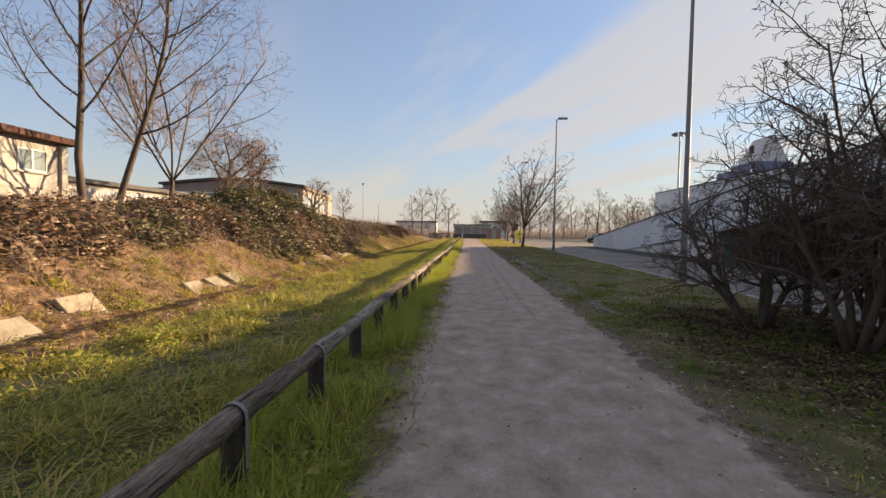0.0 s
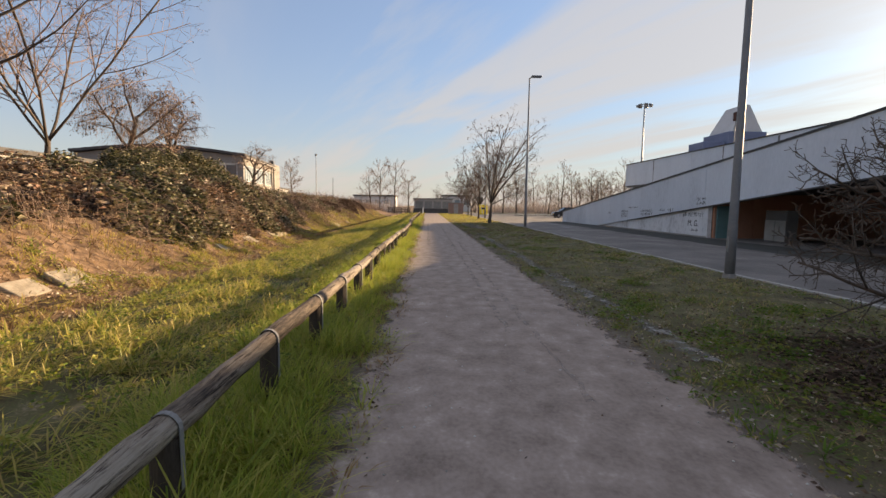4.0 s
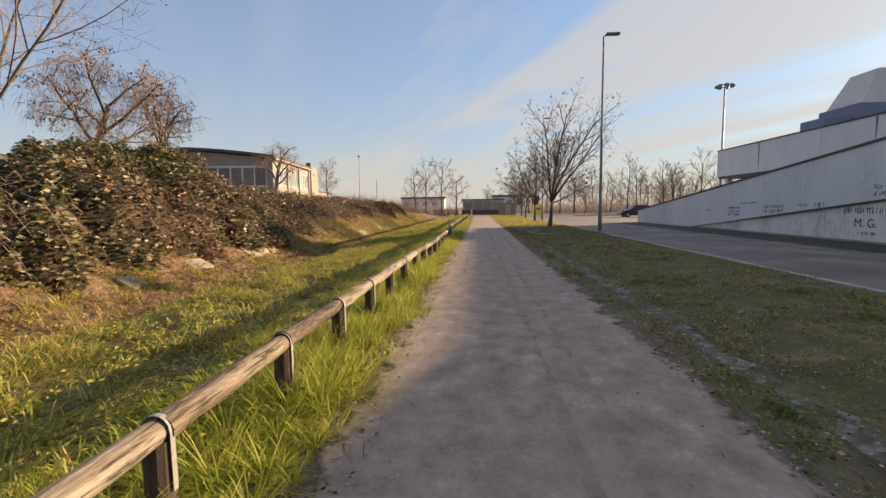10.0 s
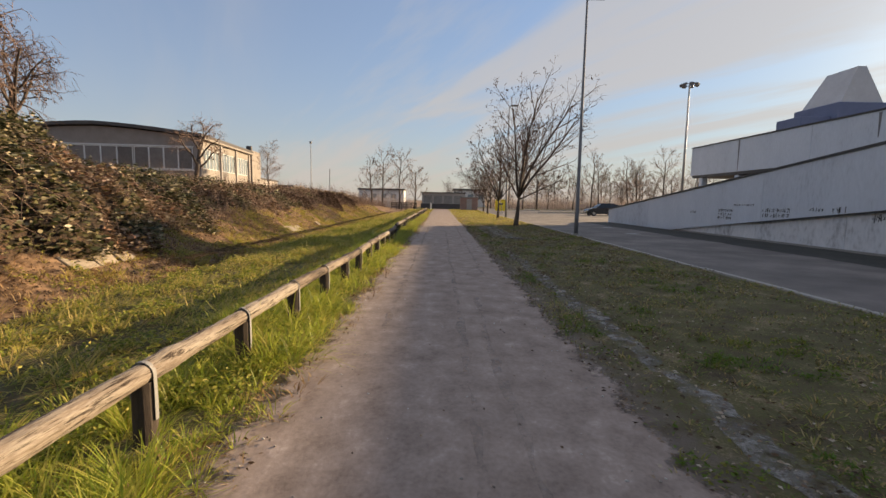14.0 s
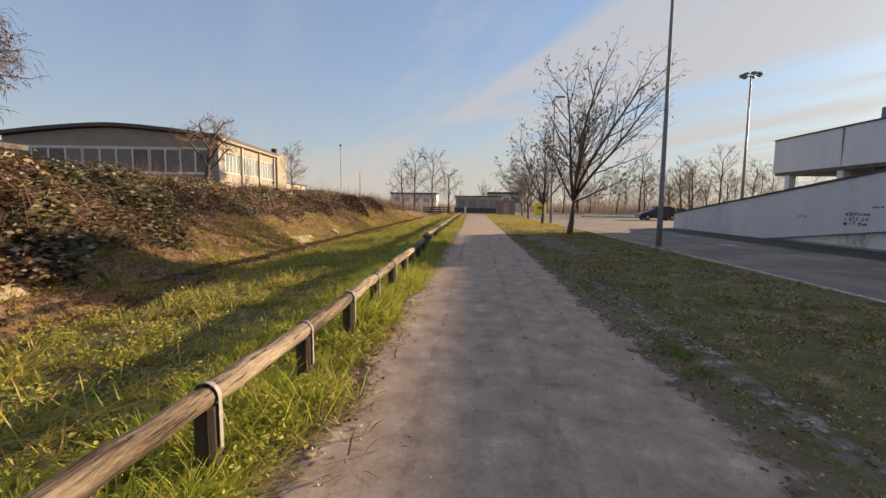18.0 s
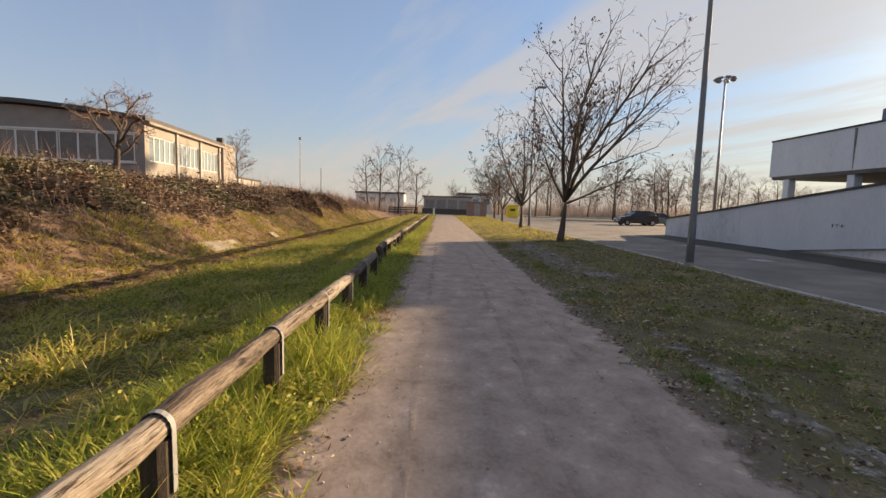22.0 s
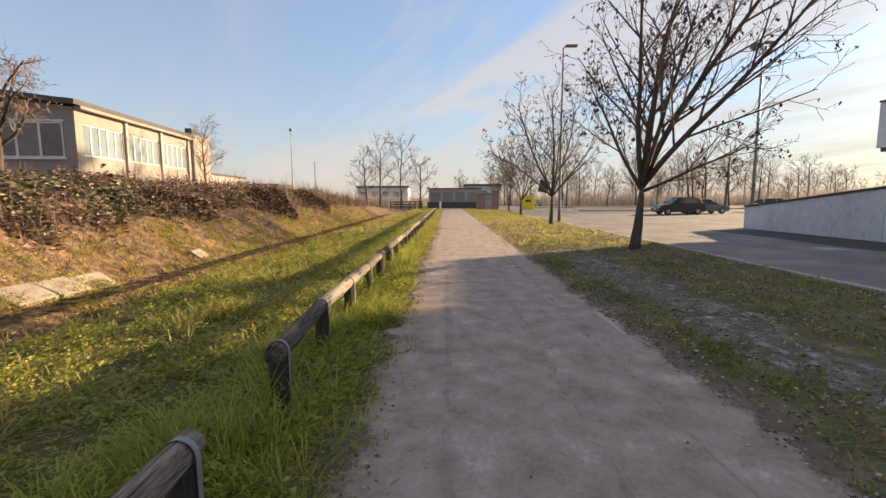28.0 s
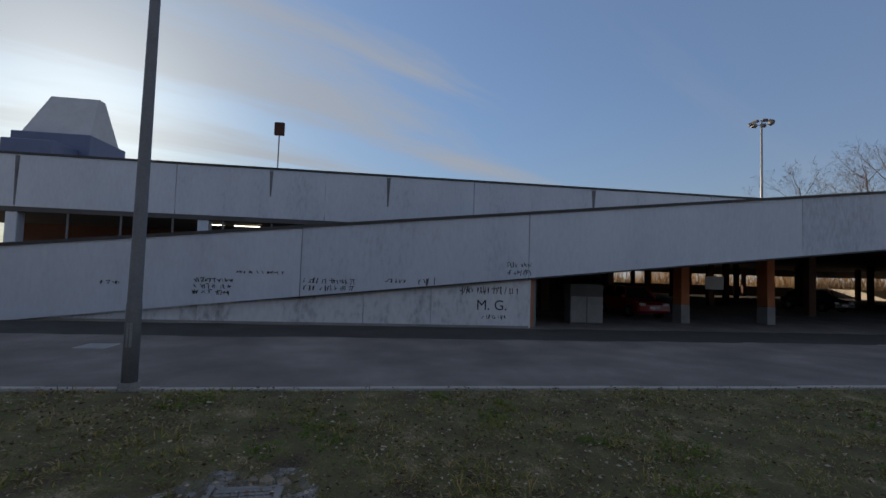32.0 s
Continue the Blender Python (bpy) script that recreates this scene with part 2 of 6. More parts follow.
M["kerb"] = material("kerb_stone", [(0.3, (0.30, 0.28, 0.25)), (0.7, (0.52, 0.49, 0.45))], 0.9, 2, 50, 0.4)
# white paint tinted with the blue of the shade it stands in
M["white"] = material("blue_shaded_white_concrete", [(0.30, (0.385, 0.42, 0.475)), (0.45, (0.535, 0.58, 0.645)), (0.65, (0.61, 0.655, 0.72))], 0.8, 0.6, 9, 0.15, stretch=(1, 1, 0.35), rand=0.12)
M["dirtywhite"] = material("stained_white_concrete", [(0.32, (0.30, 0.30, 0.31)), (0.48, (0.62, 0.63, 0.65)), (0.7, (0.76, 0.77, 0.79))], 0.85, 0.8, 7, 0.25, stretch=(1, 1, 0.5))
M["coping"] = material("dark_metal_coping", [(0.3, (0.03, 0.03, 0.032)), (0.7, (0.08, 0.078, 0.075))], 0.6, 3, 40, 0.1)
M["streak"] = material("grey_rain_streak", [(0.35, (0.07, 0.07, 0.075)), (0.65, (0.24, 0.24, 0.255))], 0.85, 3, 30, 0.1, stretch=(1, 3, 0.5))
M["concrete"] = material("grey_concrete", [(0.3, (0.18, 0.172, 0.163)), (0.7, (0.34, 0.325, 0.305))], 0.9, 1.5, 30, 0.3)
# concrete below the decks, its shade put into the dark colour
M["soffit"] = material("shaded_concrete", [(0.3, (0.07, 0.068, 0.066)), (0.7, (0.14, 0.135, 0.13))], 0.9, 1.5, 30, 0.2)
M["orange"] = material("orange_painted_column", [(0.3, (0.30, 0.10, 0.04)), (0.7, (0.46, 0.17, 0.07))], 0.8, 1.5, 25, 0.2)
# one brown paint twice: a lit copy, then a shaded copy
M["brownwall"] = material("lit_brown_wall", [(0.3, (0.28, 0.135, 0.088)), (0.7, (0.44, 0.23, 0.15))], 0.85, 0.8, 25, 0.2)
M["brown"] = material("shaded_brown_wall", [(0.3, (0.09, 0.045, 0.034)), (0.7, (0.16, 0.085, 0.06))], 0.85, 0.8, 25, 0.2)
M["teal"] = material("teal_door_paint", [(0.3, (0.10, 0.19, 0.20)), (0.7, (0.16, 0.28, 0.29))], 0.6, 1.5, 25, 0.1)
M["ink"] = material("black_spray_paint", [(0.3, (0.012, 0.012, 0.014)), (0.7, (0.03, 0.03, 0.033))], 0.6, 8, 60, 0.0)
M["steel"] = material("galvanised_steel", [(0.3, (0.22, 0.22, 0.22)), (0.7, (0.38, 0.38, 0.38))], 0.55, 3, 40, 0.1, metal=0.6)
M["lamp_grey"] = material("grey_lamp_post_paint", [(0.3, (0.13, 0.13, 0.135)), (0.7, (0.22, 0.22, 0.225))], 0.6, 2, 30, 0.15)
M["strap"] = material("zinc_strap", [(0.3, (0.20, 0.195, 0.188)), (0.7, (0.32, 0.315, 0.305))], 0.65, 6, 60, 0.2, metal=0.2)
M["wood"] = material("weathered_round_wood", [(0.34, (0.048, 0.035, 0.027)), (0.43, (0.127, 0.094, 0.068)), (0.52, (0.212, 0.166, 0.125)), (0.64, (0.325, 0.28, 0.225))], 0.85, 2.2, 24, 1.0, stretch=(6, 0.5, 6), rand=0.22, detail=9, depth=0.012)
cn, cl = M["wood"].node_tree.nodes, M["wood"].node_tree.links
crack, cmap, cramp, cmul = cn.new("ShaderNodeTexNoise"), cn.new("ShaderNodeMapping"), cn.new("ShaderNodeValToRGB"), cn.new("ShaderNodeMix")
cmap.inputs["Scale"].default_value = (11, 0.5, 11)
crack.inputs["Scale"].default_value, crack.inputs["Detail"].default_value, crack.inputs["Roughness"].default_value = 4.0, 5, 0.75
cl.new(cn.new("ShaderNodeTexCoord").outputs["Object"], cmap.inputs[0])
cl.new(cmap.outputs[0], crack.inputs["Vector"])
cl.new(crack.outputs[0], cramp.inputs[0])
ce = cramp.color_ramp.elements
ce[0].position, ce[0].color, ce[1].position, ce[1].color = 0.40, (0.14, 0.11, 0.09, 1), 0.48, (1, 1, 1, 1)
cmul.data_type, cmul.blend_type = "RGBA", "MULTIPLY"
cmul.inputs[0].default_value = 1.0
cl.new(next(q for q in cn if q.type == "VALTORGB" and q != cramp).outputs[0], cmul.inputs[6])
cl.new(cramp.outputs[0], cmul.inputs[7])
cl.new(cmul.outputs[2], cn["Principled BSDF"].inputs["Base Color"])
M["post"] = material("dark_wooden_post", [(0.3, (0.03, 0.022, 0.017)), (0.7, (0.095, 0.072, 0.055))], 0.9, 6, 50, 0.5, stretch=(4, 4, 0.6), rand=0.1)
M["bark"] = material("dark_bark", [(0.3, (0.045, 0.034, 0.027)), (0.7, (0.15, 0.118, 0.095))], 0.95, 5, 40, 0.6, stretch=(1, 1, 0.3))
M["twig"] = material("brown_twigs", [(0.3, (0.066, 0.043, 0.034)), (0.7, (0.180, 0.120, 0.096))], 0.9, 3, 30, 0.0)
# lighter copy of the twigs: sunlight, and far haze, put into the colour
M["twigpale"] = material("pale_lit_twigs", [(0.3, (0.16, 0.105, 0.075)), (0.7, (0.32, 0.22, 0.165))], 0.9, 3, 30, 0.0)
M["hallfront"] = material("shaded_grey_brown_plaster", [(0.3, (0.21, 0.185, 0.165)), (0.7, (0.34, 0.30, 0.27))], 0.85, 1.0, 20, 0.15)
M["cream"] = material("cream_plaster", [(0.3, (0.23, 0.205, 0.18)), (0.7, (0.34, 0.305, 0.268))], 0.85, 1.0, 20, 0.15)
M["greywall"] = material("grey_plaster", [(0.3, (0.297, 0.270, 0.250)), (0.7, (0.486, 0.446, 0.405))], 0.85, 1.0, 20, 0.15)
M["roofdark"] = material("dark_roof_sheet", [(0.3, (0.06, 0.055, 0.055)), (0.7, (0.12, 0.11, 0.105))], 0.8, 1.5, 20, 0.2)
M["rooftile"] = material("red_brown_roof_edge", [(0.3, (0.054, 0.025, 0.019)), (0.7, (0.108, 0.050, 0.039))], 0.85, 2, 25, 0.2)
M["frame"] = material("white_window_frame", [(0.3, (0.55, 0.55, 0.53)), (0.7, (0.72, 0.72, 0.70))], 0.6, 2, 30, 0.0)
M["pane"] = material("pale_window_glass", [(0.3, (0.16, 0.20, 0.22)), (0.7, (0.26, 0.31, 0.33))], 0.12, 1.2, 4, 0.0, spec=0.6, rand=0.3)
M["dullpane"] = material("dull_brown_window_glass", [(0.3, (0.10, 0.085, 0.08)), (0.7, (0.19, 0.17, 0.16))], 0.3, 1.2, 4, 0.0, spec=0.4, rand=0.4)
M["glass"] = material("dark_car_glass", [(0.3, (0.012, 0.014, 0.016)), (0.7, (0.03, 0.033, 0.036))], 0.06, 2, 8, 0.0, spec=0.6)
M["tyre"] = material("black_rubber", [(0.3, (0.012, 0.012, 0.012)), (0.7, (0.03, 0.03, 0.03))], 0.85, 6, 40, 0.1)
M["rim"] = material("silver_alloy", [(0.3, (0.35, 0.35, 0.36)), (0.7, (0.55, 0.55, 0.56))], 0.35, 6, 40, 0.0, metal=0.8)
for key, c in (("car_black", (0.03, 0.032, 0.037)), ("car_green", (0.10, 0.135, 0.125)), ("car_silver", (0.42, 0.43, 0.44)), ("car_red", (0.22, 0.012, 0.014)), ("car_dark", (0.03, 0.012, 0.014)), ("car_white", (0.70, 0.70, 0.70))):
    M[key] = material(key + "_paint", [(0.3, c), (0.7, tuple(v * 1.25 for v in c))], 0.25, 1.5, 10, 0.0, spec=0.6)
M["lens_white"] = material("clear_headlight", [(0.3, (0.5, 0.5, 0.5)), (0.7, (0.7, 0.7, 0.7))], 0.15, 5, 20, 0.0, spec=0.6)
M["lens_red"] = material("red_tail_light", [(0.3, (0.30, 0.01, 0.01)), (0.7, (0.42, 0.02, 0.02))], 0.2, 5, 20, 0.0, spec=0.6)
M["plate"] = material("white_number_plate", [(0.3, (0.62, 0.62, 0.60)), (0.7, (0.72, 0.72, 0.70))], 0.5, 5, 20, 0.0)
M["yellow"] = material("yellow_container_paint", [(0.3, (0.715, 0.520, 0.036)), (0.7, (0.900, 0.702, 0.060))], 0.6, 2, 20, 0.1)
M["redbrick"] = material("reddish_plaster_booth", [(0.3, (0.26, 0.16, 0.13)), (0.7, (0.40, 0.26, 0.21))], 0.85, 2, 25, 0.2)
M["blue"] = material("faded_blue_sheet_cladding", [(0.3, (0.10, 0.125, 0.215)), (0.7, (0.155, 0.185, 0.30))], 0.5, 1, 20, 0.1)
M["towerwhite"] = material("grey_white_cladding", [(0.3, (0.42, 0.42, 0.43)), (0.7, (0.57, 0.57, 0.585))], 0.7, 1, 12, 0.1)
M["tube"] = material("lit_fluorescent_tube", [(0.3, (0.8, 0.8, 0.8)), (0.7, (0.9, 0.9, 0.9))], 0.5, 1, 10, 0, glow=((1.0, 0.86, 0.62), 2.5))
M["slab"] = material("weathered_concrete_slab", [(0.3, (0.16, 0.125, 0.09)), (0.5, (0.30, 0.25, 0.185)), (0.7, (0.44, 0.375, 0.295))], 0.9, 4, 30, 0.6)
# mud of the ditch, and the shade laid under the thorn bushes
M["mud_shade"] = material("dark_mud_and_shade", [(0.38, (0.03, 0.02, 0.013)), (0.62, (0.085, 0.06, 0.042))], 1.0, 3, 30, 0.7, depth=0.04, spec=0.0)
M["stone"] = material("small_pale_stones", [(0.3, (0.30, 0.27, 0.24)), (0.7, (0.60, 0.57, 0.53))], 0.9, 30, 90, 0.2, island=0.5)
M["grass"] = leafy("grass_blades", [(0.34, (0.56, 0.42, 0.16)), (0.41, (0.50, 0.43, 0.09)), (0.47, (0.31, 0.32, 0.05)), (0.53, (0.12, 0.17, 0.026)), (0.58, (0.28, 0.29, 0.045)), (0.65, (0.58, 0.47, 0.15))], 0.45, 0.45, 0.5, 1.4, 6.0)
M["lush"] = leafy("lush_verge_grass", [(0.34, (0.52, 0.46, 0.12)), (0.43, (0.42, 0.46, 0.075)), (0.52, (0.31, 0.38, 0.05)), (0.58, (0.18, 0.26, 0.036)), (0.68, (0.46, 0.46, 0.09))], 0.42, 0.42, 0.55, 1.2, 5.0)
M["turf_green"] = leafy("green_turf", [(0.43, (0.25, 0.24, 0.05)), (0.5, (0.14, 0.23, 0.03)), (0.57, (0.10, 0.17, 0.024))], 0.15, 0.6, 0.4, 1.4, 5.0)
# sunlit copy of the grass, the sun's yellow put into the blades
M["sunny"] = leafy("sunlit_short_grass", [(0.40, (0.56, 0.42, 0.16)), (0.47, (0.52, 0.44, 0.09)), (0.54, (0.38, 0.38, 0.06)), (0.60, (0.56, 0.44, 0.18))], 0.2, 0.5, 0.45, 1.4, 6.0)
M["herb"] = leafy("yellow_green_weed_leaves", [(0.2, (0.44, 0.38, 0.09)), (0.5, (0.33, 0.34, 0.058)), (0.78, (0.13, 0.18, 0.03))], 0.8, 0.5, 0.4, 2.0, 6.0)
M["lawn"] = leafy("short_dull_grass", [(0.40, (0.40, 0.27, 0.12)), (0.46, (0.31, 0.245, 0.075)), (0.50, (0.20, 0.215, 0.04)), (0.54, (0.15, 0.185, 0.034)), (0.60, (0.43, 0.32, 0.14))], 0.2, 0.7, 0.3, 1.6, 6.0)
M["olive"] = leafy("olive_lawn_grass", [(0.38, (0.46, 0.32, 0.15)), (0.45, (0.34, 0.275, 0.09)), (0.50, (0.22, 0.245, 0.052)), (0.55, (0.17, 0.215, 0.043)), (0.62, (0.46, 0.35, 0.17))], 0.25, 0.7, 0.3, 1.6, 6.0)
M["dry"] = leafy("dry_straw", [(0.15, (0.22, 0.12, 0.055)), (0.5, (0.34, 0.22, 0.10)), (0.85, (0.44, 0.32, 0.17))], 0.9, 0.8, 0.25)
M["bramble"] = leafy("bramble_leaves", [(0.12, (0.065, 0.038, 0.024)), (0.34, (0.28, 0.155, 0.10)), (0.52, (0.11, 0.09, 0.045)), (0.74, (0.19, 0.13, 0.08)), (0.98, (0.42, 0.31, 0.215))], 1.1, 0.45, 0.2)
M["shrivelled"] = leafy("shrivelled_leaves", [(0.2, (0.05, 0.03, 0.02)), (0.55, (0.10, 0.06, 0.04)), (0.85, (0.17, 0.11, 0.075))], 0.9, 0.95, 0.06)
M["greenleaf"] = leafy("evergreen_leaves", [(0.15, (0.03, 0.036, 0.014)), (0.45, (0.11, 0.11, 0.045)), (0.74, (0.20, 0.165, 0.085)), (0.98, (0.36, 0.305, 0.19))], 1.1, 0.38, 0.2)
M["deadleaf"] = leafy("fallen_leaves", [(0.1, (0.075, 0.047, 0.03)), (0.4, (0.14, 0.085, 0.05)), (0.74, (0.25, 0.17, 0.105)), (1.0, (0.52, 0.44, 0.34))], 1.15, 0.6, 0.1)
# near-black brown: the shade in the gaps between bramble leaves
M["thicket"] = material("bramble_gap_shade", [(0.40, (0.014, 0.010, 0.007)), (0.5, (0.04, 0.026, 0.017)), (0.62, (0.11, 0.068, 0.04))], 0.95, 1.6, 22, 0.9, depth=0.08)
# far stems, with the haze of distance put into their pale colour
M["wood_far"] = leafy("hazed_winter_wood", [(0.25, (0.26, 0.205, 0.18)), (0.75, (0.44, 0.375, 0.345))], 0.5, 0.9, 0.4, 0.1)


def ground_material():
    """Turf, worn soil and dry bank, told apart by where they lie, with ragged borders."""
    m = material("turf_and_soil", [(0.38, (0.04, 0.03, 0.018)), (0.45, (0.12, 0.088, 0.046)), (0.50, (0.095, 0.10, 0.032)), (0.55, (0.155, 0.124, 0.056)), (0.62, (0.31, 0.235, 0.145))], 0.95, 1.9, 42, 1.0, depth=0.03, detail=10)
    n, l = m.node_tree.nodes, m.node_tree.links
    b = n["Principled BSDF"]
    turf = next(x for x in n if x.type == "VALTORGB")
    geo, sep = n.new("ShaderNodeNewGeometry"), n.new("ShaderNodeSeparateXYZ")
    l.new(geo.outputs["Position"], sep.inputs[0])
    ns = n.new("ShaderNodeTexNoise")
    ns.inputs["Scale"].default_value, ns.inputs["Detail"].default_value = 0.9, 6
    l.new(geo.outputs["Position"], ns.inputs["Vector"])
    ad = n.new("ShaderNodeMath")
    ad.operation = "MULTIPLY_ADD"
    ad.inputs[1].default_value = 2.6
    l.new(ns.outputs[0], ad.inputs[0])
    l.new(sep.outputs[0], ad.inputs[2])
    mr = n.new("ShaderNodeMapRange")
    mr.inputs[1].default_value, mr.inputs[2].default_value, mr.inputs[3].default_value, mr.inputs[4].default_value = -4.0, -4.7, 0, 1
    l.new(ad.outputs[0], mr.inputs[0])
    ns2 = n.new("ShaderNodeTexNoise")
    ns2.inputs["Scale"].default_value, ns2.inputs["Detail"].default_value = 5, 8
    l.new(geo.outputs["Position"], ns2.inputs["Vector"])
    dr = n.new("ShaderNodeValToRGB")
    e = dr.color_ramp.elements
    e[0].position, e[0].color, e[1].position, e[1].color = 0.36, (0.07, 0.04, 0.024, 1), 0.68, (0.30, 0.19, 0.11, 1)
    l.new(ns2.outputs[0], dr.inputs[0])
    mx = n.new("ShaderNodeMix")
    mx.data_type = "RGBA"
    l.new(mr.outputs[0], mx.inputs[0])
    l.new(turf.outputs[0], mx.inputs[6])
    l.new(dr.outputs[0], mx.inputs[7])
    off = n.new("ShaderNodeMath")
    off.operation = "SUBTRACT"
    off.inputs[1].default_value = 0.7
    l.new(sep.outputs[0], off.inputs[0])
    ab = n.new("ShaderNodeMath")
    ab.operation = "ABSOLUTE"
    l.new(off.outputs[0], ab.inputs[0])
    rag = n.new("ShaderNodeMath")
    rag.operation = "MULTIPLY_ADD"
    rag.inputs[1].default_value = 1.1
    l.new(ns2.outputs[0], rag.inputs[0])
    l.new(ab.outputs[0], rag.inputs[2])
    soil = n.new("ShaderNodeMapRange")
    soil.inputs[1].default_value, soil.inputs[2].default_value, soil.inputs[3].default_value, soil.inputs[4].default_value = 2.5, 1.95, 0, 1
    l.new(rag.outputs[0], soil.inputs[0])
    mx2 = n.new("ShaderNodeMix")
    mx2.data_type = "RGBA"
    l.new(soil.outputs[0], mx2.inputs[0])
    l.new(mx.outputs[2], mx2.inputs[6])
    mx2.inputs[7].default_value = (0.17, 0.135, 0.105, 1)
    l.new(mx2.outputs[2], b.inputs["Base Color"])
    return m


M["ground"] = ground_material()
M["worn"] = material("worn_grey_earth", [(0.38, (0.14, 0.12, 0.10)), (0.5, (0.28, 0.255, 0.23)), (0.62, (0.50, 0.48, 0.45))], 0.95, 7, 60, 0.3)


def ragged(m, gain, shift):
    """Lets the ground show through a thin layer in ragged holes."""
    wt, wk = m.node_tree.nodes, m.node_tree.links
    holes, gate_n, clear, both = wt.new("ShaderNodeTexNoise"), wt.new("ShaderNodeMath"), wt.new("ShaderNodeBsdfTransparent"), wt.new("ShaderNodeMixShader")
    holes.inputs["Scale"].default_value, holes.inputs["Detail"].default_value = 4.0, 9
    holes.inputs["Roughness"].default_value = 0.7
    gate_n.operation, gate_n.inputs[1].default_value, gate_n.inputs[2].default_value, gate_n.use_clamp = "MULTIPLY_ADD", gain, shift, True
    wk.new(wt.new("ShaderNodeTexCoord").outputs["Object"], holes.inputs["Vector"])
    wk.new(holes.outputs[0], gate_n.inputs[0])
    wk.new(gate_n.outputs[0], both.inputs[0])
    wk.new(clear.outputs[0], both.inputs[1])
    wk.new(wt["Principled BSDF"].outputs[0], both.inputs[2])
    wk.new(both.outputs[0], wt["Material Output"].inputs[0])


ragged(M["worn"], 4.2, -1.75)
ragged(M["mud_shade"], 5.0, -1.85)
M["scuff"] = material("pale_scuffed_gravel", [(0.35, (0.30, 0.245, 0.208)), (0.65, (0.43, 0.365, 0.32))], 0.95, 5, 40, 0.3)
ragged(M["scuff"], 2.2, -0.95)

# ---- shapes ----


class Geo:
    """Collects corners and faces of one mesh."""

    def __init__(self):
        self.v, self.f = [], []

    def add(self, verts, faces):
        k = len(self.v)
        self.v.extend(verts)
        self.f.extend([tuple(i + k for i in f) for f in faces])
        return self

    def box(self, x0, x1, y0, y1, z0, z1):
        v = [(x, y, z) for z in (z0, z1) for y in (y0, y1) for x in (x0, x1)]
        return self.add(v, [(0, 2, 3, 1), (4, 5, 7, 6), (0, 1, 5, 4), (2, 6, 7, 3), (0, 4, 6, 2), (1, 3, 7, 5)])

    def bevelled(self, x0, x1, y0, y1, z0, z1, c=0.01):
        """A box with its twelve edges cut."""
        v, lo, hi = [], (x0, y0, z0), (x1, y1, z1)
        for axis in range(3):
            for side in (0, 1):
                o = [i for i in range(3) if i != axis]
                for a, b2 in ((0, 0), (1, 0), (1, 1), (0, 1)):
                    p = [0, 0, 0]
                    p[axis] = hi[axis] if side else lo[axis]
                    p[o[0]] = (hi[o[0]] - c) if a else (lo[o[0]] + c)
                    p[o[1]] = (hi[o[1]] - c) if b2 else (lo[o[1]] + c)
                    v.append(tuple(p))
        bm = bmesh.new()
        vs = [bm.verts.new(p) for p in v]
        bmesh.ops.convex_hull(bm, input=vs)
        bm.verts.index_update()
        self.add([tuple(q.co) for q in bm.verts], [tuple(q.index for q in f.verts) for f in bm.faces])
        bm.free()
        return self

    def prism(self, outline, a, b2, axis="y"):
        """An outline of (u, w) pushed from a to b2 along an axis."""
        put = {"x": lambda u, w, s: (s, u, w), "y": lambda u, w, s: (u, s, w), "z": lambda u, w, s: (u, w, s)}[axis]
        n = len(outline)
        v = [put(u, w, a) for u, w in outline] + [put(u, w, b2) for u, w in outline]
        return self.add(v, [tuple(range(n))[::-1], tuple(range(n, 2 * n))] + [(i, (i + 1) % n, n + (i + 1) % n, n + i) for i in range(n)])

    def tube(self, pts, radii, sides=6, cap=True):
        pts = [Vector(p) for p in pts]
        n, v = len(pts), []
        ref = Vector((0.31, 0.17, 0.93))
        for i, p in enumerate(pts):
            d = pts[min(i + 1, n - 1)] - pts[max(i - 1, 0)]
            d = d.normalized() if d.length > 1e-9 else Vector((0, 0, 1))
            u = d.cross(ref)
            u = u.normalized() if u.length > 0.05 else d.orthogonal().normalized()
            w = d.cross(u)
            r = radii[i]
            for k in range(sides):
                a = 2 * math.pi * k / sides
                q = p + (u * math.cos(a) + w * math.sin(a)) * r
                v.append((q.x, q.y, q.z))
        f = [(i * sides + k, i * sides + (k + 1) % sides, (i + 1) * sides + (k + 1) % sides, (i + 1) * sides + k) for i in range(n - 1) for k in range(sides)]
        if cap:
            f += [tuple(range(sides))[::-1], tuple(range((n - 1) * sides, n * sides))]
        return self.add(v, f)

    def mesh(self, name, mat, smooth=False):
        me = bpy.data.meshes.new(name)
        me.from_pydata(self.v, [], self.f)
        me.materials.append(mat)
        if smooth:
            me.polygons.foreach_set("use_smooth", [True] * len(me.polygons))
        me.update()
        bm = bmesh.new()
        bm.from_mesh(me)
        bmesh.ops.recalc_face_normals(bm, faces=bm.faces)
        bm.to_mesh(me)
        bm.free()
        return me


def part(name, geo, mat=None, parent=None, label="", smooth=False):
    """One mesh object, under a thing or a part where one is given."""
    ob = new(name, geo.mesh(name, mat, smooth) if isinstance(geo, Geo) else geo)
    ob.parent = parent
    return tagged(ob, label)


def thing(name, label, category, at=(0, 0, 0), turn=0.0, group="", kind=""):
    ob = new(name)
    ob.matrix_basis = pose(*at, 0, 0, turn)
    return tagged(ob, label, category, group, kind)


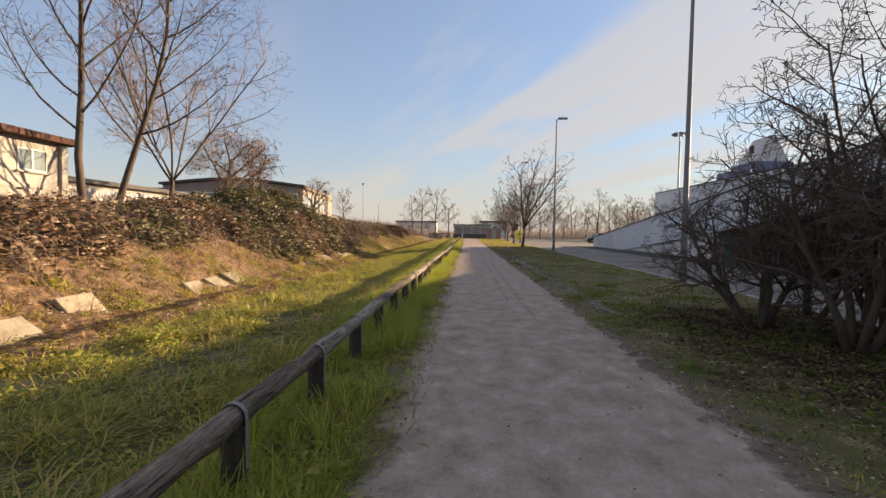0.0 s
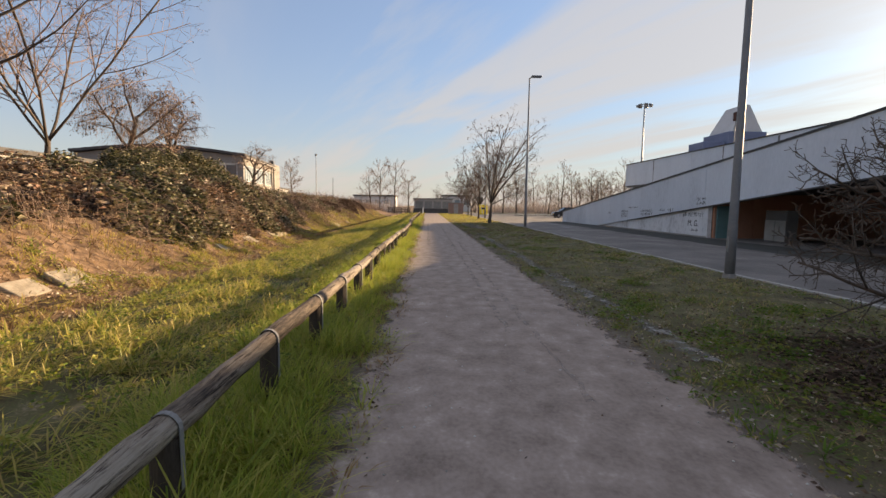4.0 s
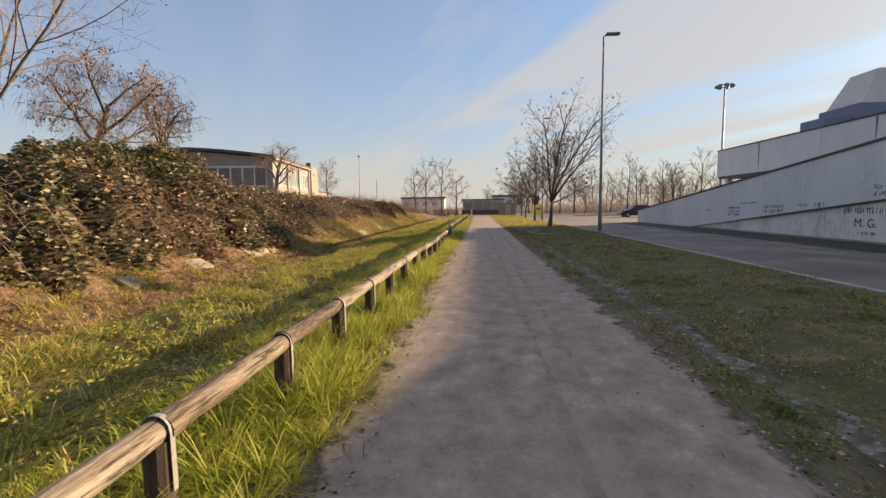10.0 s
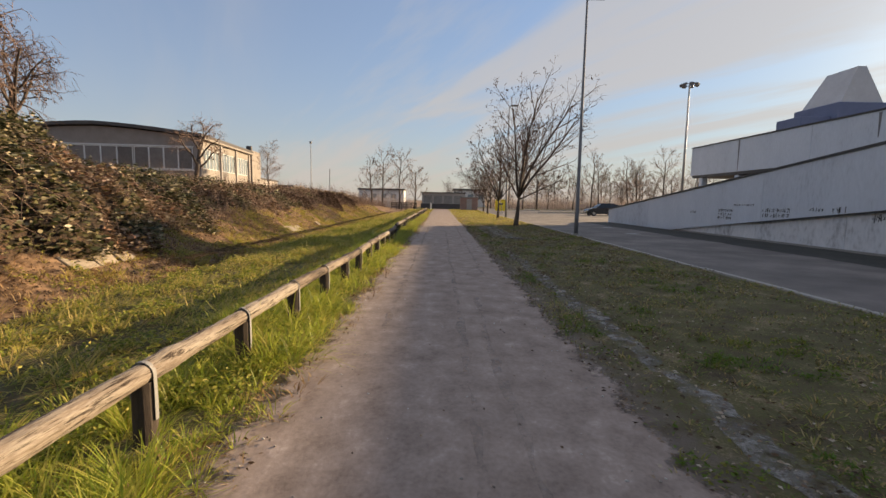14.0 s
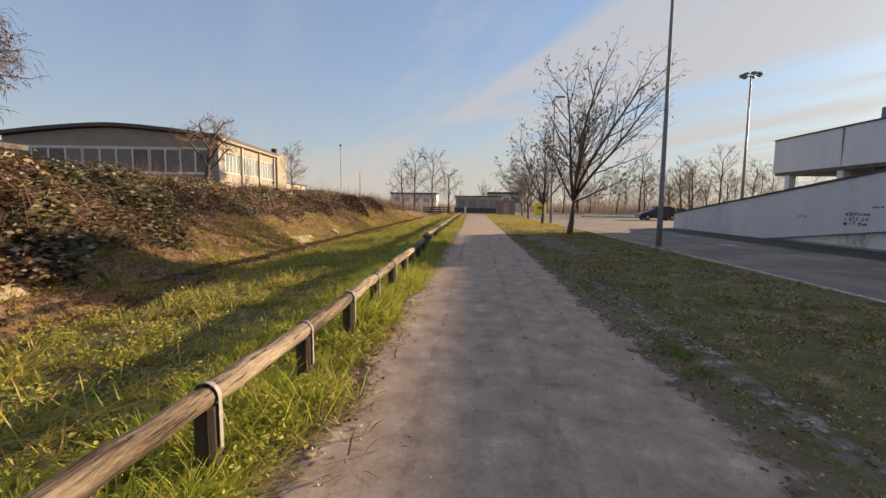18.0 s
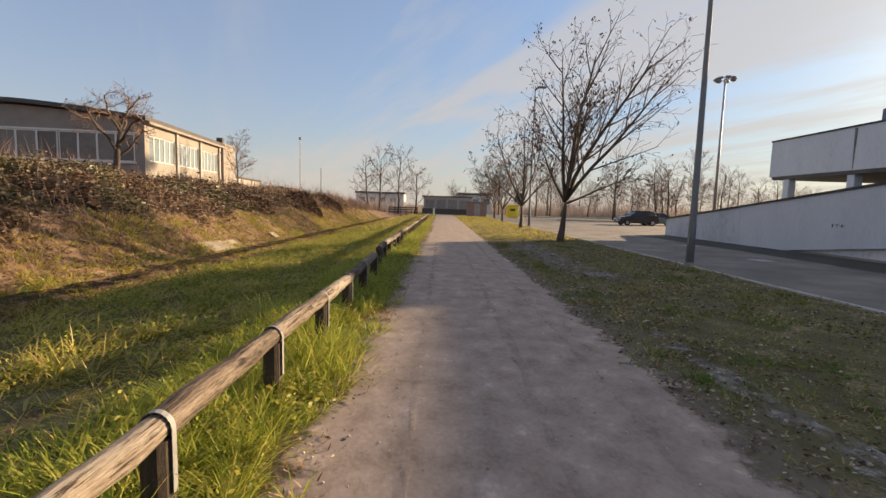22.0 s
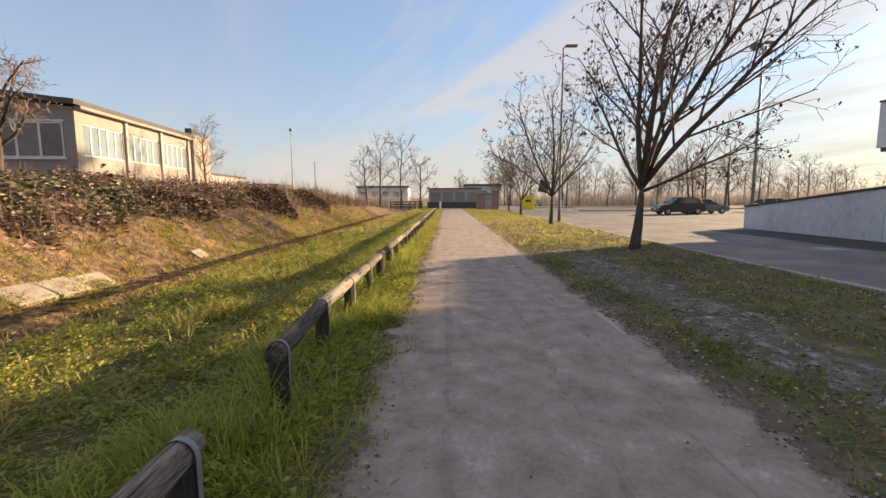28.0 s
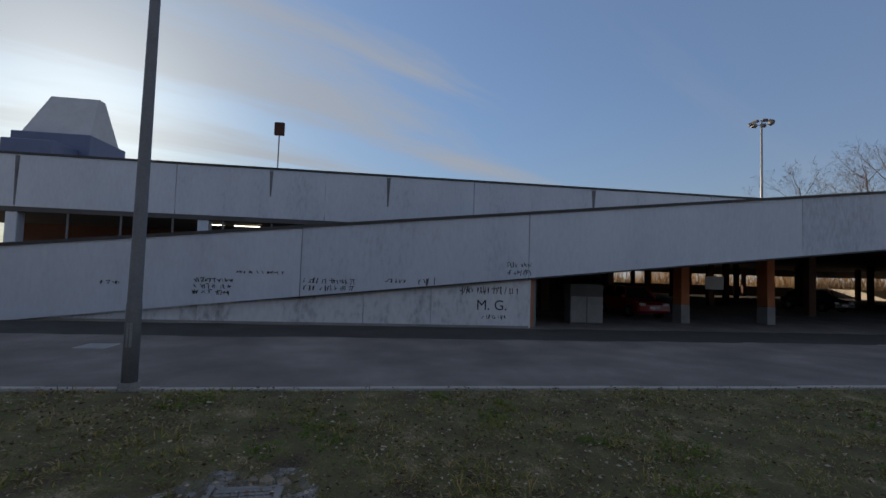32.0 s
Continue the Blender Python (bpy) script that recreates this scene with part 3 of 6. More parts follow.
def raw_mesh(name, verts, faces, mat, smooth=False):
    """A large mesh straight from arrays; faces all of one length."""
    me = bpy.data.meshes.new(name)
    nf, k = faces.shape
    me.vertices.add(len(verts))
    me.vertices.foreach_set("co", verts.astype(np.float32).ravel())
    me.loops.add(nf * k)
    me.loops.foreach_set("vertex_index", faces.astype(np.int32).ravel())
    me.polygons.add(nf)
    me.polygons.foreach_set("loop_start", np.arange(0, nf * k, k, dtype=np.int32))
    me.polygons.foreach_set("loop_total", np.full(nf, k, dtype=np.int32))
    me.materials.append(mat)
    if smooth:
        me.polygons.foreach_set("use_smooth", np.ones(nf, dtype=bool))
    me.update(calc_edges=True)
    return me


def hill(x, y, size, seed=0.0):
    """Smooth noise for arrays, about -1 to 1."""
    x, y = np.asarray(x) / size + seed * 7.31, np.asarray(y) / size - seed * 3.77
    return (np.sin(x * 1.7 + 1.3 * np.sin(y * 1.1)) * np.cos(y * 1.9 + 1.1 * np.sin(x * 0.8)) + 0.5 * np.sin(x * 3.9 + y * 2.3 + seed) * np.cos(y * 4.3 - x * 1.7)) / 1.3


PX = np.array([-4000, -300, -60, -25, -16, -12, -9.9, -9.0, -8.25, -7.55, -6.85, -6.25, -5.78, -5.46, -5.0, -4.0, -2.5, -1.2, -0.7, 2.1, 7.12, 7.30, 9.0, 4000])
PZ = np.array([2.4, 2.4, 2.4, 2.3, 1.9, 1.6, 1.25, 0.92, 0.42, -0.05, -0.30, -0.46, -0.50, -0.24, -0.18, -0.10, -0.03, 0.0, 0.0, 0.0, 0.0, -0.12, -0.14, -0.14])


def ground_z(x, y):
    """Height of the ground: the lawns are level, the bank rises beyond the ditch and dies away far ahead."""
    x, y = np.asarray(x, float), np.asarray(y, float)
    z = np.interp(x + 0.25 * hill(x * 0, y, 4.0, 1) * (x < -4.5), PX, PZ)
    fade = np.clip((112 - y) / 40, 0, 1)
    z = np.where(x < -6.2, -0.2 + (z + 0.2) * fade, z)
    z = z + (0.10 * hill(x, y, 1.6, 2) + 0.05 * hill(x, y, 0.45, 4)) * np.clip((-6.3 - x) / 1.0, 0, 1) * (x > -40)
    z = z + 0.012 * hill(x, y, 0.8, 3) * ((x < -0.75) | ((x > 2.15) & (x < 7.1)))
    z = z + (0.045 * hill(x, y, 0.42, 14) + 0.03 * hill(x, y, 1.3, 15)) * np.clip((-1.5 - x) / 0.5, 0, 1) * np.clip((x + 5.5) / 0.5, 0, 1)
    return z
# ---- ground, path, road ----
gx = np.unique(np.concatenate([[-4000, -1500, -600, -250, -120, -80], np.arange(-60, -20, 4.0), np.arange(-20, -9, 0.6), np.arange(-9, -6.2, 0.25), np.arange(-6.2, -4.8, 0.1), np.arange(-4.8, -0.5, 0.2), [-0.6, 0.5, 1.5, 2.05], np.arange(2.2, 7.1, 0.5), [7.12, 7.30, 9, 16, 40, 90, 200, 600, 1500, 4000]]))
gy = np.unique(np.concatenate([[-4000, -1500, -500, -200, -80, -40], np.arange(-20, -2, 0.6), np.arange(-2, 56, 0.25), np.arange(56, 115, 0.6), [125, 160, 220, 400, 900, 2000, 4000]]))
GX, GY = np.meshgrid(gx, gy)
GV = np.stack([GX, GY, ground_z(GX, GY)], -1).reshape(-1, 3)
nx, ny = len(gx), len(gy)
ii = (np.arange(ny - 1)[:, None] * nx + np.arange(nx - 1)[None]).ravel()
tagged(part("ground", raw_mesh("ground", GV, np.stack([ii, ii + 1, ii + nx + 1, ii + nx], -1), M["ground"], True)), "grassy ground with worn soil and a dry bank beyond a ditch", "ground", kind="structure")


def strip(name, left, right, y0, y1, step, z, mat, seed, wobble, label, category, cols=8):
    """A lying sheet between two ragged long edges."""
    ys = np.arange(y0, y1 + 0.01, step)
    lo = left + wobble * (hill(ys, ys * 0, 1.3, seed) + 0.8 * hill(ys, ys * 0, 0.22, seed + 1))
    hi = right + wobble * (hill(ys, ys * 0, 1.1, seed + 2) + 0.8 * hill(ys, ys * 0, 0.2, seed + 3))
    u = np.linspace(0, 1, cols + 1)
    X = lo[:, None] * (1 - u) + hi[:, None] * u
    Y = np.repeat(ys[:, None], cols + 1, 1)
    Z = z + 0.012 * np.sin(u * np.pi)[None] + 0.006 * hill(X, Y, 0.7, seed)
    n, k = len(ys), cols + 1
    i0 = (np.arange(n - 1)[:, None] * k + np.arange(k - 1)[None]).ravel()
    me = raw_mesh(name, np.stack([X, Y, Z], -1).reshape(-1, 3), np.stack([i0, i0 + 1, i0 + k + 1, i0 + k], -1), mat, True)
    return tagged(part(name, me), label, category, kind="structure")


strip("path", -1.0, 2.4, -30, 100, 0.07, 0.014, M["path"], 3.0, 0.035, "straight footpath of packed grey-brown gravel", "path", 14)
road = Geo().box(7.36, 130, -90, 122, -0.4, -0.055)
tagged(part("road", road, M["asphalt"]), "worn dark asphalt road and car park", "road", kind="structure")
kerb = thing("kerb", "low pale stone kerb between lawn and road", "kerb", kind="structure")
kerb_me = Geo().bevelled(-0.06, 0.06, 0.01, 1.49, -0.22, 0.012, 0.012).mesh("kerb_stone", M["kerb"])
for k in range(84):
    o = part("kerb_stone", kerb_me, M["kerb"], kerb)
    o.location = (7.29 + 0.012 * math.sin(k * 2.1), -20 + 1.5 * k, 0.006 * math.sin(k * 1.3))

edging = thing("path_edging", "thin pale concrete edging along the footpath", "kerb", kind="structure")
edge_me = Geo().bevelled(-0.03, 0.03, 0.01, 0.99, -0.15, 0.022, 0.006).mesh("edging_stone", M["kerb"])
for k in range(60):
    if k > 8 or k in (1, 4):
        part("edging_stone", edge_me, M["kerb"], edging).location = (1.96 + 0.012 * math.sin(k * 1.9), 37.2 + k, 0.008 * math.sin(k * 1.3))

# ---- car park building with its ramp ----
SLOPE, FOOT, WALL_X, DECK_X = 0.1085, 57.4, 15.66, 23.54


def ramp_top(y):
    return min(1.06 + SLOPE * (FOOT - y), 6.65)


LEVEL_Y = FOOT - (6.65 - 1.06) / SLOPE
building = thing("car_park_building", "white concrete multi-storey car park with a long sloping ramp", "building", kind="structure")
ramp_joints = [FOOT, 49.65, 37.98, 30.17, 19.13, LEVEL_Y, -8.0, -22.0, -34.0]
for a, b in zip(ramp_joints, ramp_joints[1:]):
    a2, b2 = a - 0.012, b + 0.012
    ta, tb = ramp_top(a2), ramp_top(b2)
    ua, ub = max(ta - 2.29, -0.1), max(tb - 2.29, -0.1)
    out = [(a2, ua), (a2, ta), (b2, tb), (b2, ub)]
    if ua <= -0.1 < ub:
        out.append((46.9, -0.1))
    part("ramp_panel", Geo().prism(out, WALL_X, WALL_X + 0.24, "x"), M["white"], building, "white painted concrete ramp parapet")
    part("ramp_coping", Geo().prism([(a, ta - 0.03), (a, ta + 0.07), (b, tb + 0.07), (b, tb - 0.03)], WALL_X - 0.05, WALL_X + 0.30, "x"), M["coping"], building)
    part("ramp_drip", Geo().prism([(a2, ua - 0.06), (a2, ua + 0.015), (b2, ub + 0.015), (b2, ub - 0.06)], WALL_X + 0.01, WALL_X + 0.26, "x"), M["coping"], building) if ub > 0 else None
part("ramp_end", Geo().box(WALL_X + 0.241, DECK_X - 0.02, FOOT - 0.25, FOOT - 0.01, -0.1, 0.1), M["concrete"], building)
part("ramp_slab", Geo().prism([(FOOT - 0.2, -0.1), (FOOT - 0.2, 0.0), (LEVEL_Y, 5.35), (-34, 5.35), (-34, 4.95), (LEVEL_Y, 4.95), (50, 0.3), (50, -0.1)], WALL_X + 0.24, DECK_X + 0.28, "x"), M["soffit"], building, "concrete ramp slab, darkened for shade")
low_joints = [46.6, 41.2, 35.9, 33.6, 30.02]
for a, b in zip(low_joints, low_joints[1:]):
    ta, tb = ramp_top(a) - 2.30, ramp_top(b) - 2.30
    part("base_panel", Geo().prism([(a - 0.008, -0.1), (a - 0.008, max(ta + 0.3, 0)), (b + 0.008, tb + 0.3), (b + 0.008, -0.1)], WALL_X + 0.16, WALL_X + 0.40, "x"), M["dirtywhite"], building, "stained white base wall")
part("base_plinth", Geo().box(WALL_X + 0.10, WALL_X + 0.30, 30.1, 46.2, -0.1, 0.02), M["concrete"], building)
deck_joints = [58.85, 52.2, 45.3, 38.25, 30.6, 23.9, 16.8, 9.7, 2.6, -4.5, -18, -33.7]
for a, b in zip(deck_joints, deck_joints[1:]):
    part("deck_panel", Geo().bevelled(DECK_X, DECK_X + 0.25, b + 0.014, a - 0.014, 4.22, 6.66, 0.012), M["white"], building, "white concrete deck parapet")
    part("deck_coping", Geo().box(DECK_X - 0.05, DECK_X + 0.3, b + 0.002, a - 0.002, 6.662, 6.76), M["coping"], building)
for k in range(5):
    part("deck_panel", Geo().bevelled(DECK_X + 0.27 + 8 * k, DECK_X + 0.24 + 8 * (k + 1), 58.6, 58.85, 4.22, 6.66, 0.012), M["white"], building)
    part("deck_coping", Geo().box(DECK_X + 0.31 + 8 * k, DECK_X + 0.30 + 8 * (k + 1), 58.55, 58.9, 6.662, 6.76), M["coping"], building)
for y, w, h in ((52.2, 0.10, 2.3), (40.9, 0.09, 1.3), (35.1, 0.10, 1.5), (23.9, 0.12, 1.2)):
    part("rain_stain", Geo().prism([(y - w, 6.6), (y + w, 6.6), (y + 0.4 * w, 6.6 - h), (y - 0.3 * w, 6.62 - h)], DECK_X - 0.004, DECK_X + 0.01, "x"), M["streak"], building, "dark rain streak")
part("deck_slab", Geo().box(DECK_X + 0.02, 64, -34, 58.58, 4.0, 4.4), M["soffit"], building, "concrete deck slab, darkened for shade")
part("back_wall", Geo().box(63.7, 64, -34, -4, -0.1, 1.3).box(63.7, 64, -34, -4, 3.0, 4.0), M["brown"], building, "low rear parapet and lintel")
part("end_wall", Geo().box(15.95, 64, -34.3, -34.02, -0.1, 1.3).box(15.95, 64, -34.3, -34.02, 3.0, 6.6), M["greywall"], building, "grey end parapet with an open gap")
part("cross_wall", Geo().box(18.3, 23.5, 29.75, 30.0, -0.1, 2.38), M["brownwall"], building, "brown painted cross wall, in the lit colour")
part("cross_wall", Geo().box(23.85, 44.0, 29.75, 30.0, -0.1, 3.99), M["brownwall"], building, "brown painted cross wall, in the lit colour")
# added wall; its dark brown carries the shade under the deck
part("inner_wall", Geo().box(31.0, 31.2, 30.1, 57.8, -0.1, 3.99), M["brown"], building, "added brown inner wall, darkened for shade")
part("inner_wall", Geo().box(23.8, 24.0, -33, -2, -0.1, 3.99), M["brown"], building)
for x in (23.62, 31.6, 39.6, 47.6):
    for y in (57.3, 52.35, 44, 36):
        part("white_column", Geo().bevelled(x, x + 0.5, y - 0.25, y + 0.25, -0.1, 3.99, 0.02), M["white"], building)
for y in (50.0, 47.7, 45.4, 43.1, 40.8):
    part("down_pipe", Geo().tube([(DECK_X + 0.15, y, 0.3), (DECK_X + 0.15, y, 4.2)], [0.05, 0.05], 8), M["lamp_grey"], building)
for y in (41.8, 43.6):
    part("fluorescent_tube", Geo().box(25.4, 25.46, y, y + 1.3, 3.90, 3.95), M["tube"], building, "lit fluorescent tube")
for y in (22.0, 17.75, 9.2, 0.7, -7.8, -16.3, -25):
    z = min(ramp_top(y) - 1.75, 4.94)
    part("orange_column", Geo().bevelled(18.55, 19.15, y - 0.2, y + 0.2, 0.75, z, 0.02), M["orange"], building, "orange painted concrete column")
    part("column_foot", Geo().bevelled(18.54, 19.16, y - 0.21, y + 0.21, -0.1, 0.75, 0.02), M["concrete"], building)
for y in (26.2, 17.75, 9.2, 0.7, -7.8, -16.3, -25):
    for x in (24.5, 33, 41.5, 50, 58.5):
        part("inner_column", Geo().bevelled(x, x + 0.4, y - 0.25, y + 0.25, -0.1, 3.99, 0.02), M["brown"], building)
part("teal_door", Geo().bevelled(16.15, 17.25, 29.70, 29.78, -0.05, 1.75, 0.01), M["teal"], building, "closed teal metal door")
part("door_wall", Geo().box(16.07, 61.9, 29.79, 30.0, -0.1, 2.6), M["brownwall"], building, "brown painted cross wall, in the lit colour")
# rear wall added so the depth under the deck stays dark
part("rear_wall", Geo().box(62.0, 62.3, 2.0, 29.99, -0.1, 3.95).box(62.0, 62.3, -33.9, 1.99, -0.1, 1.3).box(62.0, 62.3, -33.9, 1.99, 3.0, 3.95), M["soffit"], building, "added rear wall and parapet, darkened for shade")
tower = Geo()
tower.add([(x, y, z) for z, x0, x1, y0, y1 in ((6.0, 33.6, 37.2, 55.2, 59.4), (10.2, 33.6, 37.2, 55.2, 59.4), (13.3, 35.1, 35.8, 55.6, 58.7)) for x, y in ((x0, y0), (x1, y0), (x1, y1), (x0, y1))],
          [(r + k, r + (k + 1) % 4, r + 4 + (k + 1) % 4, r + 4 + k) for r in (0, 4) for k in range(4)] + [(8, 9, 10, 11)])
part("roof_tower", tower, M["towerwhite"], building, "grey-white wedge-shaped roof tower")
part("tower_plinth", Geo().bevelled(33.2, 37.5, 54.9, 59.7, 6.0, 10.25, 0.05), M["blue"], building, "blue clad plinth")
part("tower_step", Geo().bevelled(30.7, 33.19, 55.5, 58.4, 6.0, 9.15, 0.05), M["blue"], building)

# ---- street lamps ----


def street_lamp(x, y, h=11.0, arm=0.9):
    lamp = thing("street_lamp", "tall grey tapered steel street lamp with one flat head", "street lamp", (x, y, 0), group="street lamps along the road")
    part("pole", Geo().tube([(0, 0, -0.1), (0, 0, 1.2), (0, 0, 1.25), (0, 0, h)], [0.105, 0.10, 0.092, 0.045], 12), M["lamp_grey"], lamp, smooth=True)
    part("base_collar", Geo().tube([(0, 0, -0.02), (0, 0, 0.10)], [0.15, 0.13], 12), M["concrete"], lamp)
    part("hatch", Geo().bevelled(-0.10, -0.085, -0.04, 0.04, 0.6, 0.95, 0.004), M["steel"], lamp)
    part("arm", Geo().tube([(0, 0, h - 0.05), (0.1, 0, h + 0.06), (arm * 0.5, 0, h + 0.1)], [0.04, 0.035, 0.03], 8), M["lamp_grey"], lamp)
    part("head", Geo().bevelled(0.12, arm, -0.16, 0.16, h + 0.05, h + 0.18, 0.04), M["lamp_grey"], lamp)
    return lamp


lamp_a = street_lamp(6.74, 14.62)
for x, y in ((7.28, 38.9), (7.3, 63.2)):
    copy_thing(lamp_a, pose(x, y, 0))

# ---- rail ----
POSTS_A = [2.50 + 1.411 * k for k in range(-4, 24)]
POSTS_B = [36.3 + 1.40 * k for k in range(0, 34)]


def rail_x(y):
    return float(np.interp(y, [-10, 8, 12, 20, 25, 31, 35, 38, 90], [-1.37, -1.36, -1.31, -1.27, -1.17, -1.16, -1.23, -1.39, -1.42]))


def rail_z(y):
    return 0.475 + 0.012 * math.sin(y * 0.9)


def rail_fence(posts, label):
    fence = thing("rail_fence", label, "fence")
    for a, b in zip(posts, posts[1:]):
        n, pts, rad = 7, [], []
        for i in range(n):
            y = a - (0.10 if a == posts[0] else 0.0) + (b - a + 0.002 + (0.10 if b == posts[-1] else 0) + (0.10 if a == posts[0] else 0)) * i / (n - 1)
            pts.append((rail_x(y) + random.gauss(0, 0.004), y, rail_z(y) + random.gauss(0, 0.004)))
            rad.append(0.077 - 0.010 * i / (n - 1) + random.gauss(0, 0.003))
        part("log_rail", Geo().tube(pts, rad, 14), M["wood"], fence, smooth=False)
    for y in posts:
        x, z = rail_x(y), rail_z(y)
        p = part("post", Geo().tube([(x, y, -0.35), (x, y, z - 0.045)], [0.075, 0.07], 12), M["post"], fence)
        pts = [(x + 0.078 * math.cos(t), y, z + 0.078 * math.sin(t)) for t in np.linspace(math.pi, 0, 9)]
        pts = [(x - 0.08, y, z - 0.17)] + pts + [(x + 0.08, y, z - 0.30)]
        g, half = Geo(), 0.017
        for (ax, ay, az), (bx, by, bz) in zip(pts, pts[1:]):
            d = Vector((bx - ax, 0, bz - az)).normalized()
            nx2, nz2 = -d.z * -0.004, d.x * 0.004
            g.add([(ax, ay - half, az), (ax, ay + half, az), (bx, by + half, bz), (bx, by - half, bz), (ax + nx2, ay - half, az + nz2), (ax + nx2, ay + half, az + nz2), (bx + nx2, by + half, bz + nz2), (bx + nx2, by - half, bz + nz2)],
                  [(0, 1, 2, 3), (4, 7, 6, 5), (0, 4, 5, 1), (2, 6, 7, 3), (0, 3, 7, 4), (1, 5, 6, 2)])
        part("strap", g, M["strap"], fence)
    return fence


rail_fence(POSTS_A, "low weathered round-log fence with zinc straps on dark posts")
rail_fence(POSTS_B, "low round-log fence continuing beyond a gap")

# ---- trees ----


def turned(d, angle, around):
    u = d.orthogonal().normalized()
    w = d.cross(u)
    side = u * math.cos(around) + w * math.sin(around)
    return (d * math.cos(angle) + side * math.sin(angle)).normalized()


def grow(wood, twigs, tips, p, d, length, r, level, o, rng):
    n = (5, 6, 4, 3, 2)[level]
    pts, q = [p], p
    for i in range(n):
        d = (d + Vector((rng.gauss(0, o["wig"]), rng.gauss(0, o["wig"]), rng.gauss(0, o["wig"]) + o["up"][level])) + (o["pull"] if level else Vector())).normalized()
        q = q + d * (length / n)
        pts.append(q)
    end = o["end"] if level < o["levels"] else 0.3
    rad = [max(r * (1 - (1 - end) * i / n), o["thin"]) for i in range(n + 1)]
    (wood if level < 2 else twigs).tube(pts, rad, (9, 6, 5, 3, 3, 3)[level], cap=level < 2)
    if level >= o["levels"]:
        tips.append(q)
        return
    if level == 0 and "limbs" in o:
        for lx, ly, lz, long, at, thick in o["limbs"]:
            k = min(int(at * n), n - 1)
            grow(wood, twigs, tips, pts[k].lerp(pts[k + 1], at * n - k), Vector((lx, ly, lz)).normalized(), long, r * thick, 1, o, rng)
        return
    kids, spin = o["kids"][level], rng.random() * 6.28
    for j in range(kids):
        s = o["from"][level] + (1 - o["from"][level]) * (j + 0.3 + 0.6 * rng.random()) / kids
        s = min(s, 1.0)
        k = min(int(s * n), n - 1)
        base = pts[k].lerp(pts[k + 1], s * n - k)
        spin += 2.4 + rng.gauss(0, 0.3)
        kd = turned((pts[k + 1] - pts[k]).normalized(), radians(o["ang"][level] * rng.uniform(0.75, 1.2)), spin)
        grow(wood, twigs, tips, base, kd, length * o["ratio"][level] * rng.uniform(0.75, 1.15) * (1.15 - 0.45 * s), max(r * o["slim"] * (1.05 - 0.4 * s), o["thin"]), level + 1, o, rng)


VASE = dict(levels=4, kids=(6, 11, 8, 4), ang=(33, 44, 48, 48), ratio=(4.0, 0.44, 0.45, 0.5), up=(0.0, 0.04, 0.05, 0.03, 0.0), wig=0.07, end=0.55, slim=0.5, thin=0.006)
VASE["from"] = (0.80, 0.18, 0.2, 0.2)
TALL = dict(levels=4, kids=(15, 7, 5, 3), ang=(52, 40, 44, 45), ratio=(0.46, 0.46, 0.5, 0.5), up=(0.01, 0.07, 0.03, 0.0, 0.0), wig=0.07, end=0.3, slim=0.36, thin=0.007)
TALL["from"] = (0.24, 0.25, 0.15, 0.15)
GNARL = dict(levels=4, kids=(6, 8, 7, 4), ang=(40, 50, 52, 45), ratio=(0.85, 0.55, 0.45, 0.5), up=(0.03, 0.05, -0.10, -0.22, -0.26), wig=0.13, end=0.4, slim=0.46, thin=0.008)
GNARL["from"] = (0.45, 0.3, 0.2, 0.2)
THORN = dict(levels=4, kids=(9, 7, 5, 3), ang=(52, 52, 52, 50), ratio=(0.50, 0.48, 0.5, 0.5), up=(0.02, 0.0, 0.02, 0.02, 0.0), wig=0.12, end=0.35, slim=0.5, thin=0.0034)
THORN["from"] = (0.24, 0.12, 0.12, 0.12)
ZIGZAG = dict(GNARL)
ZIGZAG.update(kids=(6, 6, 6, 3), up=(0.02, 0.0, -0.01, -0.04, -0.06), wig=0.2)


for kind_of in (VASE, TALL, GNARL, THORN, ZIGZAG):
    kind_of["pull"] = Vector()
LIGHT = dict(VASE)
LIGHT.update(levels=3, kids=(7, 8, 7), thin=0.012)
SPREAD = dict(VASE)
SPREAD.update(kids=(0, 10, 5, 3), ang=(30, 36, 40, 42), ratio=(1, 0.46, 0.5, 0.5), up=(0.0, 0.012, 0.05, 0.05, 0.03), wig=0.06, end=0.3, slim=0.42, thin=0.0065)
SPREAD["from"] = (0.8, 0.16, 0.15, 0.15)
SPREAD["pull"] = Vector((0.008, 0, 0))
SPREAD["limbs"] = ((0.10, 0.05, 1, 6.4, 1.0, 0.62), (0.30, -0.22, 1, 6.5, 0.98, 0.6), (0.52, -0.62, 0.92, 6.0, 0.96, 0.52), (-0.20, -0.1, 1, 5.7, 0.93, 0.5), (-0.5, 0.1, 0.9, 3.5, 0.9, 0.34), (0.02, -0.5, 1, 4.6, 0.97, 0.42), (0.25, 0.5, 1, 5.0, 0.94, 0.45), (0.85, -0.25, 0.42, 3.2, 0.88, 0.28))
OVAL = dict(SPREAD)
OVAL.update(kids=(0, 8, 5, 3), thin=0.008)
OVAL["pull"] = Vector()
OVAL["limbs"] = ((0.04, 0.05, 1, 6.2, 1.0, 0.6), (0.36, 0.15, 1, 5.6, 0.98, 0.5), (0.8, -0.15, 0.85, 4.3, 0.94, 0.42), (-0.36, -0.1, 1, 5.6, 0.96, 0.5), (-0.85, 0.1, 0.8, 4.5, 0.9, 0.4), (0.1, -0.7, 1, 4.4, 0.95, 0.4), (-0.2, 0.7, 1, 4.8, 0.92, 0.4))


